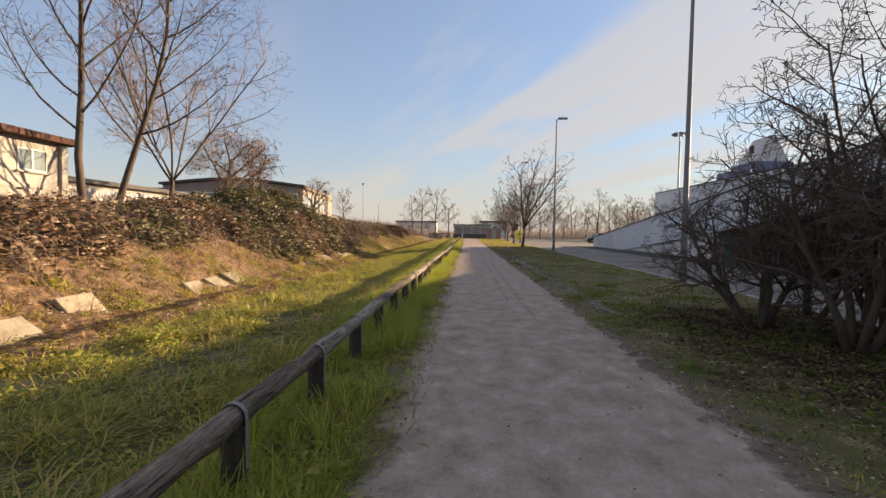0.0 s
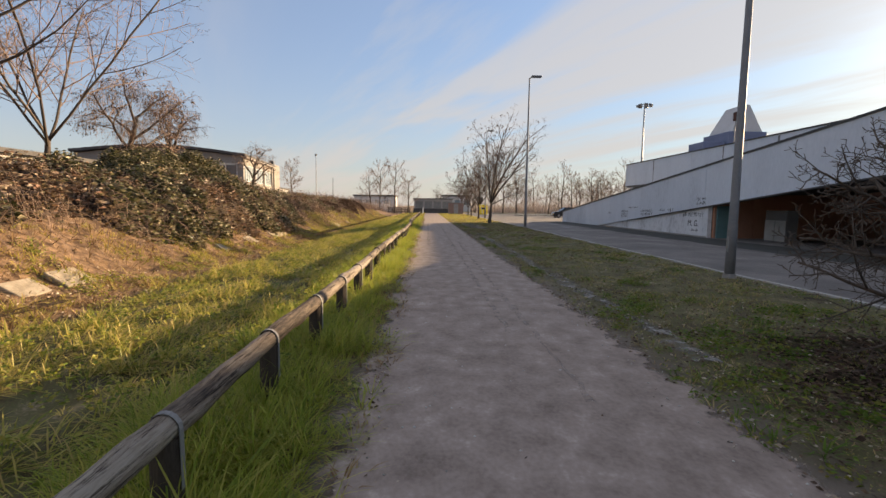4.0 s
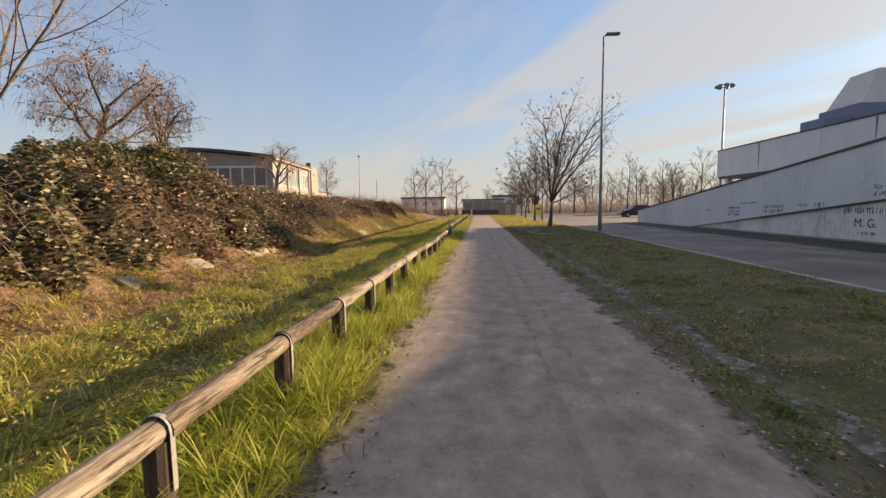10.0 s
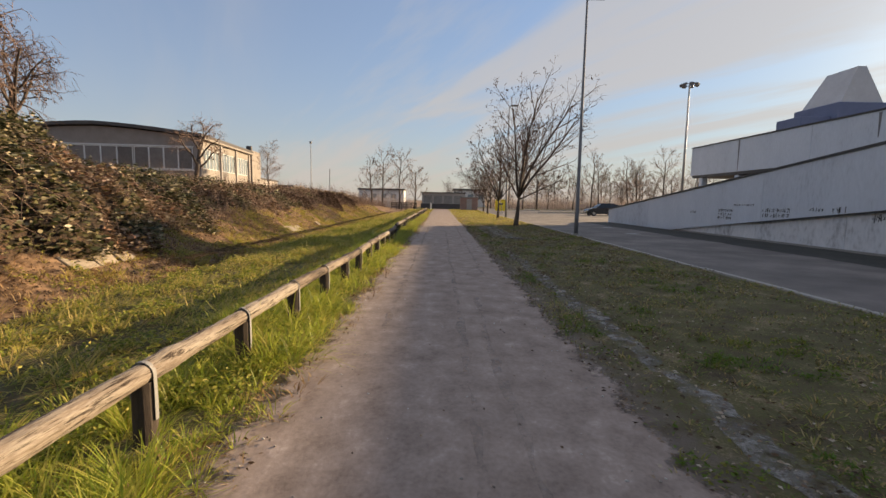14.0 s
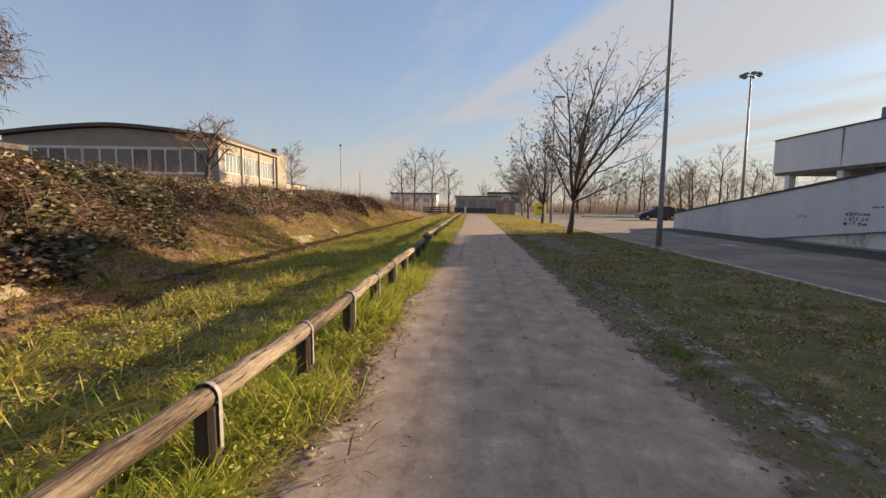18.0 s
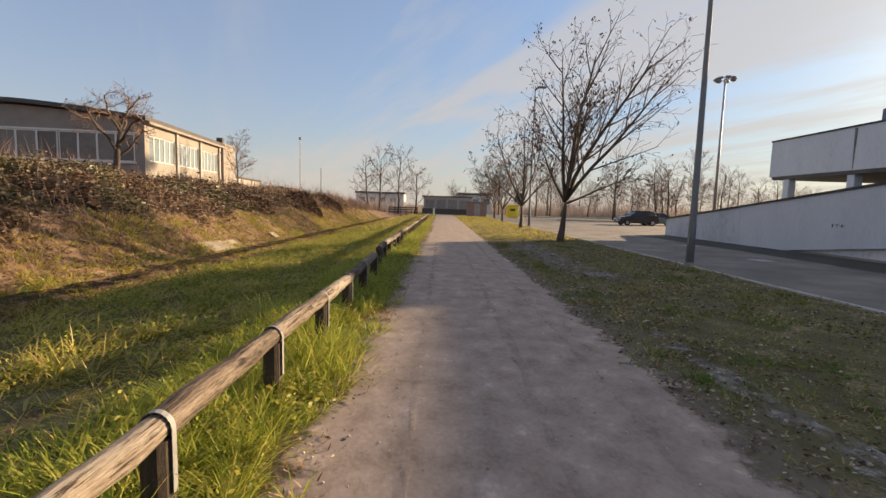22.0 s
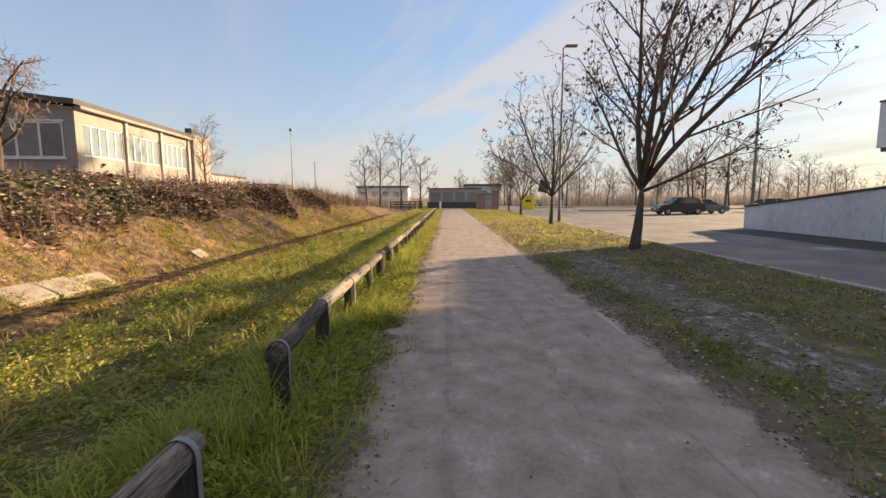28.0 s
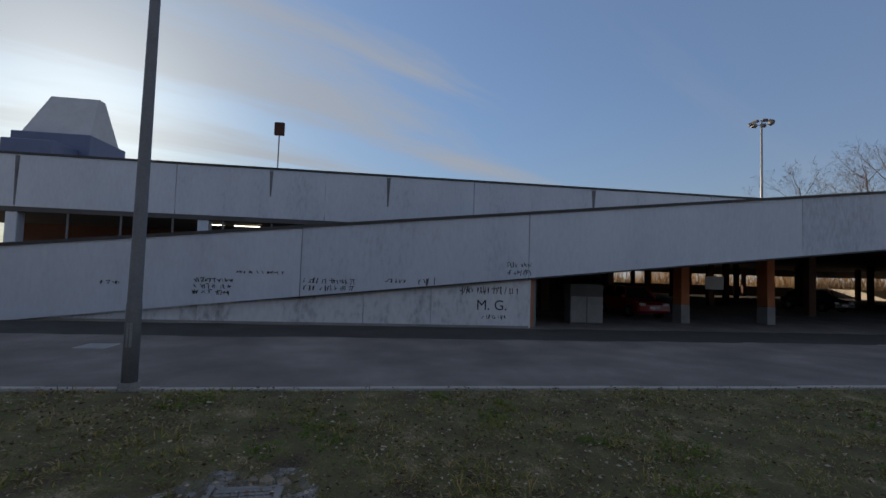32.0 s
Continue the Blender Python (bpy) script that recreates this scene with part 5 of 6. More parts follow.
yb = thing("yellow_container", "bright yellow collection container on the grass", "container", (11.2, 97, -0.05))
yb.scale = (0.8, 0.8, 0.86)
part("body", Geo().bevelled(-1.1, 1.1, 0, 1.5, 0, 1.9, 0.06), M["yellow"], yb)
part("lid", Geo().prism([(-1.15, 1.9), (1.15, 1.9), (0.9, 2.3), (-0.9, 2.3)], -0.05, 1.55), M["yellow"], yb)
part("flap", Geo().bevelled(-0.5, 0.5, -0.04, -0.003, 1.2, 1.6, 0.01), M["coping"], yb)
cb = thing("container_block", "pale grey flat-roofed block behind the wall", "building", (1.2, 112, 0))
part("wall", Geo().box(-4.5, 4.5, 0, 5, -0.1, 3.1), M["greywall"], cb)
part("roof", Geo().box(-4.7, 4.7, -0.2, 5.2, 3.11, 3.3), M["roofdark"], cb)
for k in range(4):
    part("door", Geo().bevelled(-4.1 + k * 2.1, -2.4 + k * 2.1, -0.04, -0.003, 0.1, 2.6, 0.01), M["concrete"], cb)
for x, y, w, h, m in ((9, 150, 9, 4.6, "frame"), (-18, 160, 14, 4.5, "frame"), (-45, 130, 18, 4.2, "greywall")):
    f = thing("far_building", "pale low building far behind the trees", "building", (x, y, 0))
    part("wall", Geo().box(-w / 2, w / 2, 0, 8, -0.5, h), M[m], f)
    part("roof", Geo().box(-w / 2 - 0.3, w / 2 + 0.3, -0.3, 8.3, h + 0.01, h + 0.5), M["roofdark"], f)
    for k in range(int(w / 3)):
        part("window", Geo().box(-w / 2 + 1 + 3 * k, -w / 2 + 2.6 + 3 * k, -0.03, -0.003, h * 0.45, h * 0.75), M["pane"], f)
pl = thing("thin_pole", "thin grey pole beyond the low building", "pole", (-24.2, 104.6, 0))
part("pole", Geo().tube([(0, 0, 0), (0, 0, 12)], [0.11, 0.06], 8), M["steel"], pl)
part("head", Geo().bevelled(-0.2, 0.2, -0.2, 0.2, 11.9, 12.3, 0.05), M["lamp_grey"], pl)
pl2 = thing("thin_pole", "short thin pole beyond the low building", "pole", (-20.5, 104, 0))
part("pole", Geo().tube([(0, 0, 0), (0, 0, 7.2)], [0.09, 0.06], 8), M["lamp_grey"], pl2)
for x, y, w, d in ((24, 88, 16, 2.2), (44, 96, 22, 2.2), (16, 104, 7, 2.5), (30, 110, 20, 2.5)):
    isl = thing("planted_island", "kerbed island of dry grass in the car park", "traffic island", (x, y, -0.055), group="planted islands")
    part("kerb", Geo().bevelled(-w / 2, w / 2, -d / 2, d / 2, -0.1, 0.13, 0.03), M["kerb"], isl)
    part("turf", Geo().bevelled(-w / 2 + 0.14, w / 2 - 0.14, -d / 2 + 0.14, d / 2 - 0.14, 0.1, 0.17, 0.03), M["ground"], isl)
for x0, x1, y0 in ((9.5, 15, 62.0), (9.5, 14, 70.0), (17, 22, 66.5)):
    ln = tagged(part("road_marking", Geo().box(x0, x1, y0, y0 + 0.14, -0.05, -0.0505 + 0.0045), M["kerb"]), "worn white line on the asphalt", "road marking", kind="structure")

for k, (x, y, s) in enumerate(((58, -40, 1.5), (66, -48, 1.55), (76, -45, 1.5), (50, -46, 1.3))):
    copy_thing(big, pose(x, y, -0.1, 0, 0, 70 * k) @ Matrix.Diagonal((s, s, s, 1)))

# ---- far trees and woods ----
FAR = dict(TALL)
FAR.update(levels=3, kids=(11, 6, 4), thin=0.02, ratio=(0.42, 0.5, 0.55))
FAR["from"] = (0.18, 0.2, 0.2)
variants = []
for k in range(4):
    variants.append(tree((28, 17, -12, -7.2)[k], (100, 108, 101, 103)[k], (8.5, 7.5, 9.0, 9.4)[k], 0.16, FAR, 40 + k, "bare winter tree far ahead", 0, z=0, twig="twigpale", group="far bare trees"))
rs = random.Random(5)
for k in range(64):
    if k < 14:
        x, y, s = (-10.5, -4.6, 34, 36, 44, 52, 33, 22, 60, 71, 40, 78, 12, 25)[k], (104, 106, 98, 112, 106, 118, 92, 118, 112, 118, 108, 100, 121, 121)[k], rs.uniform(0.75, 1.15)
    else:
        x, y, s = rs.uniform(14, 140), rs.uniform(124, 160), rs.uniform(0.7, 1.3)
    c = copy_thing(variants[k % 4], pose(x, y, -0.06 if x > 8 else float(ground_z(x, y)), 0, 0, rs.uniform(0, 360)) @ Matrix.Diagonal((s, s, s, 1)))


def brush(name, x0, x1, y0, y1, n, h, mat, seed, label, base=0.0, thin=0.012, lean=0.22):
    """A thicket of thin upright stems."""
    r = np.random.default_rng(seed)
    x, y = r.uniform(x0, x1, n), r.uniform(y0, y1, n)
    z = ground_z(x, y) + base
    hh = h * r.uniform(0.35, 1.1, n) ** 1.3 * (0.72 + 0.42 * hill(x, y, 6.0, seed) + 0.2 * hill(x, y, 1.7, seed + 1))
    lx, ly = r.normal(0, lean, n) * hh, r.normal(0, lean, n) * hh
    a = r.uniform(0, 6.28, n)
    tx, ty = thin * np.cos(a), thin * np.sin(a)
    V = np.stack([np.stack([x - tx, y - ty, z], -1), np.stack([x + tx, y + ty, z], -1), np.stack([x + lx * 0.45 + tx * 0.7, y + ly * 0.45 + ty * 0.7, z + hh * 0.6], -1), np.stack([x + lx * 0.45 - tx * 0.7, y + ly * 0.45 - ty * 0.7, z + hh * 0.6], -1), np.stack([x + lx, y + ly, z + hh], -1)], 1).reshape(-1, 3)
    k = np.arange(n)[:, None] * 5
    F = np.concatenate([k + [0, 1, 2], k + [0, 2, 3], k + [3, 2, 4]])
    return tagged(part(name, raw_mesh(name, V, F, mat)), label, "brushwood", kind="stuff")


brush("far_woods", 14, 150, 128, 170, 18000, 5.2, M["wood_far"], 61, "bare winter wood beyond the car park, haze put into its colour", -0.2, 0.045, 0.34)
brush("dry_brush", -22, -8.8, 56, 100, 12000, 1.7, M["twigpale"], 62, "reddish dry brush on the far bank", 0, 0.009)
brush("dry_brush", -23, -13, 12, 56, 9000, 1.6, M["twigpale"], 63, "pale dry stems behind the brambles", 0, 0.008)
brush("hedge_brush", 66, 76, -46, 28, 5000, 7.0, M["dry"], 68, "yellowed hedge behind the car park", -0.1, 0.05, 0.3)
brush("hedge_brush", 20, 72, -46, -38, 5000, 7.0, M["dry"], 69, "yellowed hedge behind the car park", -0.1, 0.05, 0.3)
brush("far_brush", -70, -6, 104, 140, 9000, 4.0, M["wood_far"], 64, "bare brush behind the far bank, paled for haze", 0, 0.03)

# ---- brambles on the bank ----
def bramble_z(x, y):
    foot = np.interp(y, [0, 16, 20, 33, 37, 90], [-8.9, -8.7, -7.75, -7.75, -8.8, -9.3])
    steep = np.interp(y, [0, 17, 21, 32, 37, 90], [1.8, 1.6, 0.9, 1.0, 1.6, 2.0])
    env = np.clip((foot - x + 0.55 * hill(x * 0.3, y, 2.4, 9) + 0.3 * hill(x, y, 0.8, 10)) / steep, 0, 1)
    lump = 0.60 + 0.34 * hill(x, y, 1.9, 5) + 0.42 * hill(x, y, 0.75, 6)
    tall = 1.5 * np.exp(-((x + 13.2) / 2.4) ** 2 - ((y - 28.5) / 4.5) ** 2) + 0.3 * np.exp(-((x + 13.0) / 2.4) ** 2 - ((y - 40) / 4) ** 2) + 0.45 * np.exp(-((x + 9.0) / 1.3) ** 2 - ((y - 26.5) / 5.0) ** 2)
    return ground_z(x, y) + env * (lump + tall) * (1 - 0.35 * np.clip((y - 31) / 6, 0, 1)) * (1 - 0.42 * np.clip((19 - y) / 5, 0, 1))


# dark sheet below the leaves, painted as the shade inside the brambles
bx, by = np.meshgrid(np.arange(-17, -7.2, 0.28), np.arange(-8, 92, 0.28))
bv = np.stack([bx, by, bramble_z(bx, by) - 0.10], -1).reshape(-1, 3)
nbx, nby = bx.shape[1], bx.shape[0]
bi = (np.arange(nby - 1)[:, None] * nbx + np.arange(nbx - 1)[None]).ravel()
tagged(part("bramble_thicket", raw_mesh("bramble_thicket", bv, np.stack([bi, bi + 1, bi + nbx + 1, bi + nbx], -1), M["thicket"], True)), "dark sheet under the bramble leaves, coloured for the shade between them", "brambles", kind="stuff")


def leaves(name, x, y, z, size, mat, seed, label, category="brambles", flat=0.9):
    """Many small folded leaves."""
    r = np.random.default_rng(seed)
    n = len(x)
    s = size * r.uniform(0.6, 1.35, n)
    a, tilt = r.uniform(0, 6.28, n), r.normal(0, flat, n)
    u = np.stack([np.cos(a), np.sin(a), np.zeros(n)], -1)
    w = np.stack([-np.sin(a) * np.cos(tilt), np.cos(a) * np.cos(tilt), np.sin(tilt)], -1)
    c = np.stack([x, y, z], -1)
    nrm = np.cross(u, w)
    s = s[:, None]
    V = np.stack([c - u * s, c + w * s * 0.5 + nrm * s * 0.18, c + u * s, c - w * s * 0.5 + nrm * s * 0.18], 1).reshape(-1, 3)
    k = np.arange(n)[:, None] * 4
    F = np.concatenate([k + [0, 1, 2], k + [0, 2, 3]])
    return tagged(part(name, raw_mesh(name, V, F, mat)), label, category, kind="stuff")


rb = np.random.default_rng(3)
n = 190000
lx, ly = -7.3 - 7.5 * rb.uniform(0, 1, n) ** 1.5, rb.uniform(-2, 80, n)
lz = bramble_z(lx, ly) + rb.normal(0.02, 0.13, n)
keep = bramble_z(lx, ly) - ground_z(lx, ly) > 0.05 * rb.uniform(0, 2, n)
patch = np.interp(ly, [0, 17, 21, 31, 37, 44], [-0.55, -0.4, 0.35, 0.35, -0.1, -0.35]) + hill(lx, ly, 3.2, 12) + 0.5 * hill(lx, ly, 1.1, 13)
leaves("bramble_leaves", lx[keep & (patch < -0.02)], ly[keep & (patch < -0.02)], lz[keep & (patch < -0.02)], 0.078, M["bramble"], 1, "brown and dark olive bramble leaves")
leaves("bramble_leaves", lx[keep & (patch >= -0.02)], ly[keep & (patch >= -0.02)], lz[keep & (patch >= -0.02)], 0.082, M["greenleaf"], 2, "dark green bramble leaves")
for seed, cx, cy, sx, sy, h, cnt in ((1, -13.0, 28.5, 2.2, 4.0, 1.9, 22000), (2, -12.8, 40.0, 2.0, 3.2, 1.5, 11000), (3, -14.0, 23.0, 1.6, 2.0, 1.3, 6000)):
    r2 = np.random.default_rng(70 + seed)
    ang, rad = r2.uniform(0, 6.28, cnt), np.sqrt(r2.uniform(0, 1, cnt))
    ex, ey = cx + sx * rad * np.cos(ang) + r2.normal(0, 0.2, cnt), cy + sy * rad * np.sin(ang) + r2.normal(0, 0.2, cnt)
    ez = bramble_z(ex, ey) + r2.uniform(-0.3, 0.55, cnt) * (0.6 + 0.5 * hill(ex, ey, 0.9, seed))
    leaves("evergreen_shrub", ex, ey, ez, 0.06, M["greenleaf"], 80 + seed, "dense evergreen shrub on the bank", "shrub", 1.2)
canes = Geo()
rc = random.Random(8)
for k in range(1500):
    x, y = -8.2 - 5.5 * rc.random() ** 1.4, rc.uniform(-2, 72)
    a, L = rc.gauss(0.0, 1.0), rc.uniform(0.5, 1.6)
    z = float(bramble_z(x, y))
    hh = rc.uniform(0.1, 0.45)
    pts = []
    for t in (0, 0.33, 0.66, 1.0):
        px, py = x + math.cos(a) * L * t, y + math.sin(a) * L * t
        pts.append((px, py, max(float(bramble_z(px, py)) - 0.02, z + hh * 4 * t * (1 - t) * 0.8 - 0.5 * t * t)))
    canes.tube(pts, [0.008, 0.007, 0.006, 0.003], 3, cap=False)
tagged(part("bramble_canes", canes.mesh("bramble_canes", M["twigpale"])), "arching dry bramble canes", "brambles", kind="stuff")
brush("bramble_stems", -14.5, -8.3, -4, 80, 9000, 0.95, M["twigpale"], 65, "thin dry stems rising from the brambles", 0.25, 0.006)

rh = np.random.default_rng(77)
for hx, hy, hr, hz, cnt in ((-9.3, 57.0, 1.3, 1.2, 5000), (-9.8, 49.5, 1.2, 0.7, 3000), (-9.6, 64.5, 1.4, 1.0, 3000)):
    ang, rad = rh.uniform(0, 6.28, cnt), np.sqrt(rh.uniform(0, 1, cnt))
    qx, qy = hx + hr * rad * np.cos(ang), hy + 1.3 * hr * rad * np.sin(ang)
    qz = ground_z(qx, qy) + hz * np.sqrt(np.clip(1 - rad ** 2, 0, 1)) * (0.75 + 0.3 * hill(qx, qy, 0.6, 78)) * rh.uniform(0.55, 1.05, cnt)
    leaves("brush_heap", qx, qy, qz, 0.075, M["shrivelled"], 79, "dark heap of cut brushwood and dead leaves on the bank", "brushwood", 1.2)

# ---- thorny bushes beside the path ----
BACK = dict(THORN)
BACK.update(kids=(9, 6, 5, 2), thin=0.005)
for k, (x, y, st, long, o) in enumerate(((4.95, 8.0, 5, 2.3, THORN), (5.25, 6.4, 5, 3.3, THORN), (6.4, 7.3, 4, 2.6, BACK), (6.5, 9.0, 3, 2.0, BACK), (6.3, 5.2, 4, 3.5, BACK), (5.7, 6.1, 2, 4.6, BACK))):
    tree(x, y, long, 0.06 if long < 4 else 0.034, o, 90 + k, "dense dark leafless thorn bush beside the path", 0, z=0, stems=st, name="shrub", twig="bark", group="thorn bushes")
brush("thorn_shoots", 4.7, 7.1, 3.8, 8.6, 900, 3.6, M["bark"], 66, "thin dark shoots rising from the thorn bushes", 1.1, 0.006, 0.17)
# dark soil and leaf colours carry the shade below the bushes
strip("bare_soil", 3.7, 7.1, -1.0, 10.0, 0.12, 0.004, M["mud_shade"], 11.0, 0.3, "dark soil layer under the thorn bushes, their shade put into it", "soil", 12)
und = np.random.default_rng(67)
ux2, uy2 = und.uniform(2.5, 7.2, 40000), und.uniform(0.6, 10.5, 40000)
ukeep = und.uniform(0, 1, 40000) < np.clip((ux2 - 2.7 + 0.5 * hill(ux2, uy2, 0.8, 70)) / 1.2, 0, 1) * np.clip((10.3 - uy2) / 2.0, 0, 1) * (0.75 + 0.5 * hill(ux2, uy2, 0.7, 72))
ux2, uy2 = ux2[ukeep], uy2[ukeep]
leaves("shaded_litter", ux2, uy2, ground_z(ux2, uy2) + und.uniform(0.01, 0.06, len(ux2)), 0.03, M["shrivelled"], 71, "leaf litter under the thorn bushes, coloured dark for their shade", "leaf litter", 0.5)

# ---- broken slabs on the bank ----
for k, (x, y, w, d) in enumerate(((-7.2, 6.75, 0.85, 0.7), (-7.55, 8.5, 0.85, 0.65), (-7.4, 12.0, 0.7, 0.5), (-7.4, 13.0, 0.7, 0.5), (-7.4, 14.05, 0.75, 0.55), (-7.5, 21.4, 0.7, 0.5), (-7.5, 23.7, 0.8, 0.5), (-7.6, 26.9, 0.75, 0.5), (-7.55, 27.6, 0.6, 0.5), (-7.55, 28.3, 0.6, 0.45), (-7.4, 40.75, 0.78, 0.6), (-7.4, 41.55, 0.74, 0.6), (-7.4, 42.35, 0.78, 0.6), (-7.4, 46.4, 0.6, 0.4))):
    sl = tagged(part("concrete_slab", Geo().bevelled(-w / 2, w / 2, -d / 2, d / 2, -0.06, 0.05, 0.015), M["slab"]), "broken pale concrete slab lying on the bank", "slab", group="broken slabs on the bank")
    sl.matrix_basis = pose(x, y, float(ground_z(x, y)) + 0.01, 9 * math.sin(k), 0, 90) @ pose(0, 0, 0, 34 + 6 * math.sin(k * 1.7), 0, 8 * math.sin(k * 3.1))

# ---- worn tracks, litter, grass ----
strip("worn_track", 2.62, 2.92, 9, 31.5, 0.15, 0.004, M["worn"], 6.0, 0.07, "narrow worn track of grey earth in the lawn", "track", 4)
strip("worn_patch", 2.9, 4.15, 36.9, 46.0, 0.15, 0.0, M["worn"], 7.0, 0.22, "bare stony patch in the lawn", "track", 6)
for k, (x, y0, y1) in enumerate(((1.15, 8, 24), (0.85, 10, 40), (-0.1, 22, 44), (1.5, 26, 46))):
    strip("scuff_mark", x, x + 0.07, y0, y1, 0.12, 0.029, M["scuff"], 12.0 + k, 0.035, "faint pale scuff left by wheels on the path", "track", 2)
strip("worn_patch", 3.15, 4.45, 35.85, 37.0, 0.1, 0.0, M["worn"], 9.0, 0.12, "bare pale earth round the concrete cover", "track", 6)
for y0, y1, half in ((-3, 12, 0.2), (28, 78, 0.27)):
    strip("ditch", -5.87 - half, -5.87 + half, y0, y1, 0.2, 0.004, M["mud_shade"], 1.6, 0.14, "narrow dark muddy ditch below the bank", "ditch", 6)
strip("road_margin", 12.9, 15.62, -30, 56, 0.6, -0.052, M["margin"], 8.0, 0.12, "dark margin of the road along the wall", "road", 4)


def scatter(seed, n, x0, x1, y0, y1, test=None):
    r = np.random.default_rng(seed)
    x, y = r.uniform(x0, x1, n), y0 + (y1 - y0) * r.uniform(0, 1, n)
    if test is not None:
        k = test(x, y, r.uniform(0, 1, n))
        x, y = x[k], y[k]
    return x, y


def tufts(name, x, y, per, length, width, mat, seed, label, lay=0.8, spread=0.05, toward=(0.0, 0.0), fine=True):
    """Clumps of arching blades that lean out from each clump's foot."""
    r = np.random.default_rng(seed)
    m = len(x)
    size = r.uniform(0.55, 1.3, m) * (0.8 + 0.6 * hill(x, y, 0.9, seed + 3))
    size = np.maximum(size, 0.35)
    size, x, y = (np.repeat(v, per) for v in (size, x, y))
    n = len(x)
    a = r.uniform(0, 6.2832, n)
    out = np.sqrt(r.uniform(0, 1, n))
    L = length * size * r.uniform(0.6, 1.25, n)
    lean = np.clip(lay * (0.25 + 0.75 * out) * r.uniform(0.6, 1.3, n), 0.05, 1.25)
    ux, uy = np.cos(a) + toward[0], np.sin(a) + toward[1]
    bx, by = x + spread * size * out * np.cos(a), y + spread * size * out * np.sin(a)
    z = ground_z(bx, by) - 0.012
    wx, wy = -np.sin(a) * width * r.uniform(0.6, 1.3, n), np.cos(a) * width

    def at(s):
        run = L * (np.sin(lean) * s + 0.35 * lean * s * s)
        return bx + ux * run, by + uy * run, z + np.maximum(L * (np.cos(lean) * s - 0.42 * lean * s * s), 0.012 * s)
    rows = []
    for s, k in (((0.0, 0.8), (0.45, 1.0), (0.8, 0.7)) if fine else ((0.0, 0.8), (0.6, 1.0))):
        qx, qy, qz = at(s)
        rows += [np.stack([qx - wx * k, qy - wy * k, qz], -1), np.stack([qx + wx * k, qy + wy * k, qz], -1)]
    rows.append(np.stack(at(1.0), -1))
    V = np.stack(rows, 1).reshape(-1, 3)
    q = np.arange(n)[:, None] * (7 if fine else 5)
    F = np.concatenate([q + f for f in (([0, 1, 3], [0, 3, 2], [2, 3, 5], [2, 5, 4], [4, 5, 6]) if fine else ([0, 1, 3], [0, 3, 2], [2, 3, 4]))])
    return tagged(part(name, raw_mesh(name, V, F, mat)), label, "grass", kind="stuff")


verge = lambda x, y, u: u < np.clip((-0.60 - x + 0.2 * hill(x, y, 0.5, 21)) / 0.4, 0, 1) * (0.7 + 0.5 * hill(x, y, 0.7, 22))
dry_ditch = lambda x, y, u: ~((np.abs(x + 5.86 + 0.1 * hill(x, y, 1.1, 71)) < 0.24) & (y > -3))
tufts("verge_grass", *scatter(101, 9500, -2.1, -0.5, -1, 36, verge), 22, 0.31, 0.0036, M["lush"], 1, "lush yellow-green grass along the rail", 1.0, 0.07, fine=False)
tufts("tall_verge_grass", *scatter(121, 1300, -1.75, -0.85, -1, 46, verge), 28, 0.46, 0.0034, M["lush"], 21, "tall arching grass clumps at the foot of the rail", 0.95, 0.06)
tufts("verge_grass", *scatter(102, 4200, -2.1, -0.5, 36, 64, verge), 11, 0.26, 0.008, M["lush"], 2, "lush yellow-green grass along the rail", 1.05, 0.07, fine=False)
tufts("dry_edge_grass", *scatter(112, 1900, -1.05, -0.45, -1, 60), 10, 0.15, 0.005, M["dry"], 12, "dry brown grass at the edge of the path", 1.25, 0.07, fine=False)
hummock = lambda x, y, u: dry_ditch(x, y, u) & (u < 0.55 + 0.55 * hill(x, y, 0.42, 14) + 0.25 * hill(x, y, 1.3, 15))
tufts("left_lawn_grass", *scatter(103, 16500, -5.5, -1.9, -1, 50, hummock), 13, 0.27, 0.0056, M["grass"], 3, "uneven laid-over grass on the lawn by the ditch", 1.3, 0.09, (0.35, 0.2), False)
tufts("left_lawn_grass", *scatter(104, 5000, -5.6, -0.7, 50, 100, dry_ditch), 7, 0.25, 0.013, M["grass"], 4, "grass further along the ditch", 1.0, 0.1, fine=False)


def cushions(name, x, y, per, radius, height, size, mat, seed, label):
    """Low rounded clumps of small leaves."""
    r = np.random.default_rng(seed)
    k = r.uniform(0.6, 1.3, len(x))
    k, x, y = (np.repeat(v, per) for v in (k, x, y))
    a, rad = r.uniform(0, 6.2832, len(x)), np.sqrt(r.uniform(0, 1, len(x)))
    px, py = x + radius * k * rad * np.cos(a), y + radius * k * rad * np.sin(a)
    leaves(name, px, py, ground_z(px, py) + height * k * np.sqrt(1.02 - rad ** 2) * r.uniform(0.45, 1.1, len(x)), size, mat, seed, label, "weeds", 1.1)


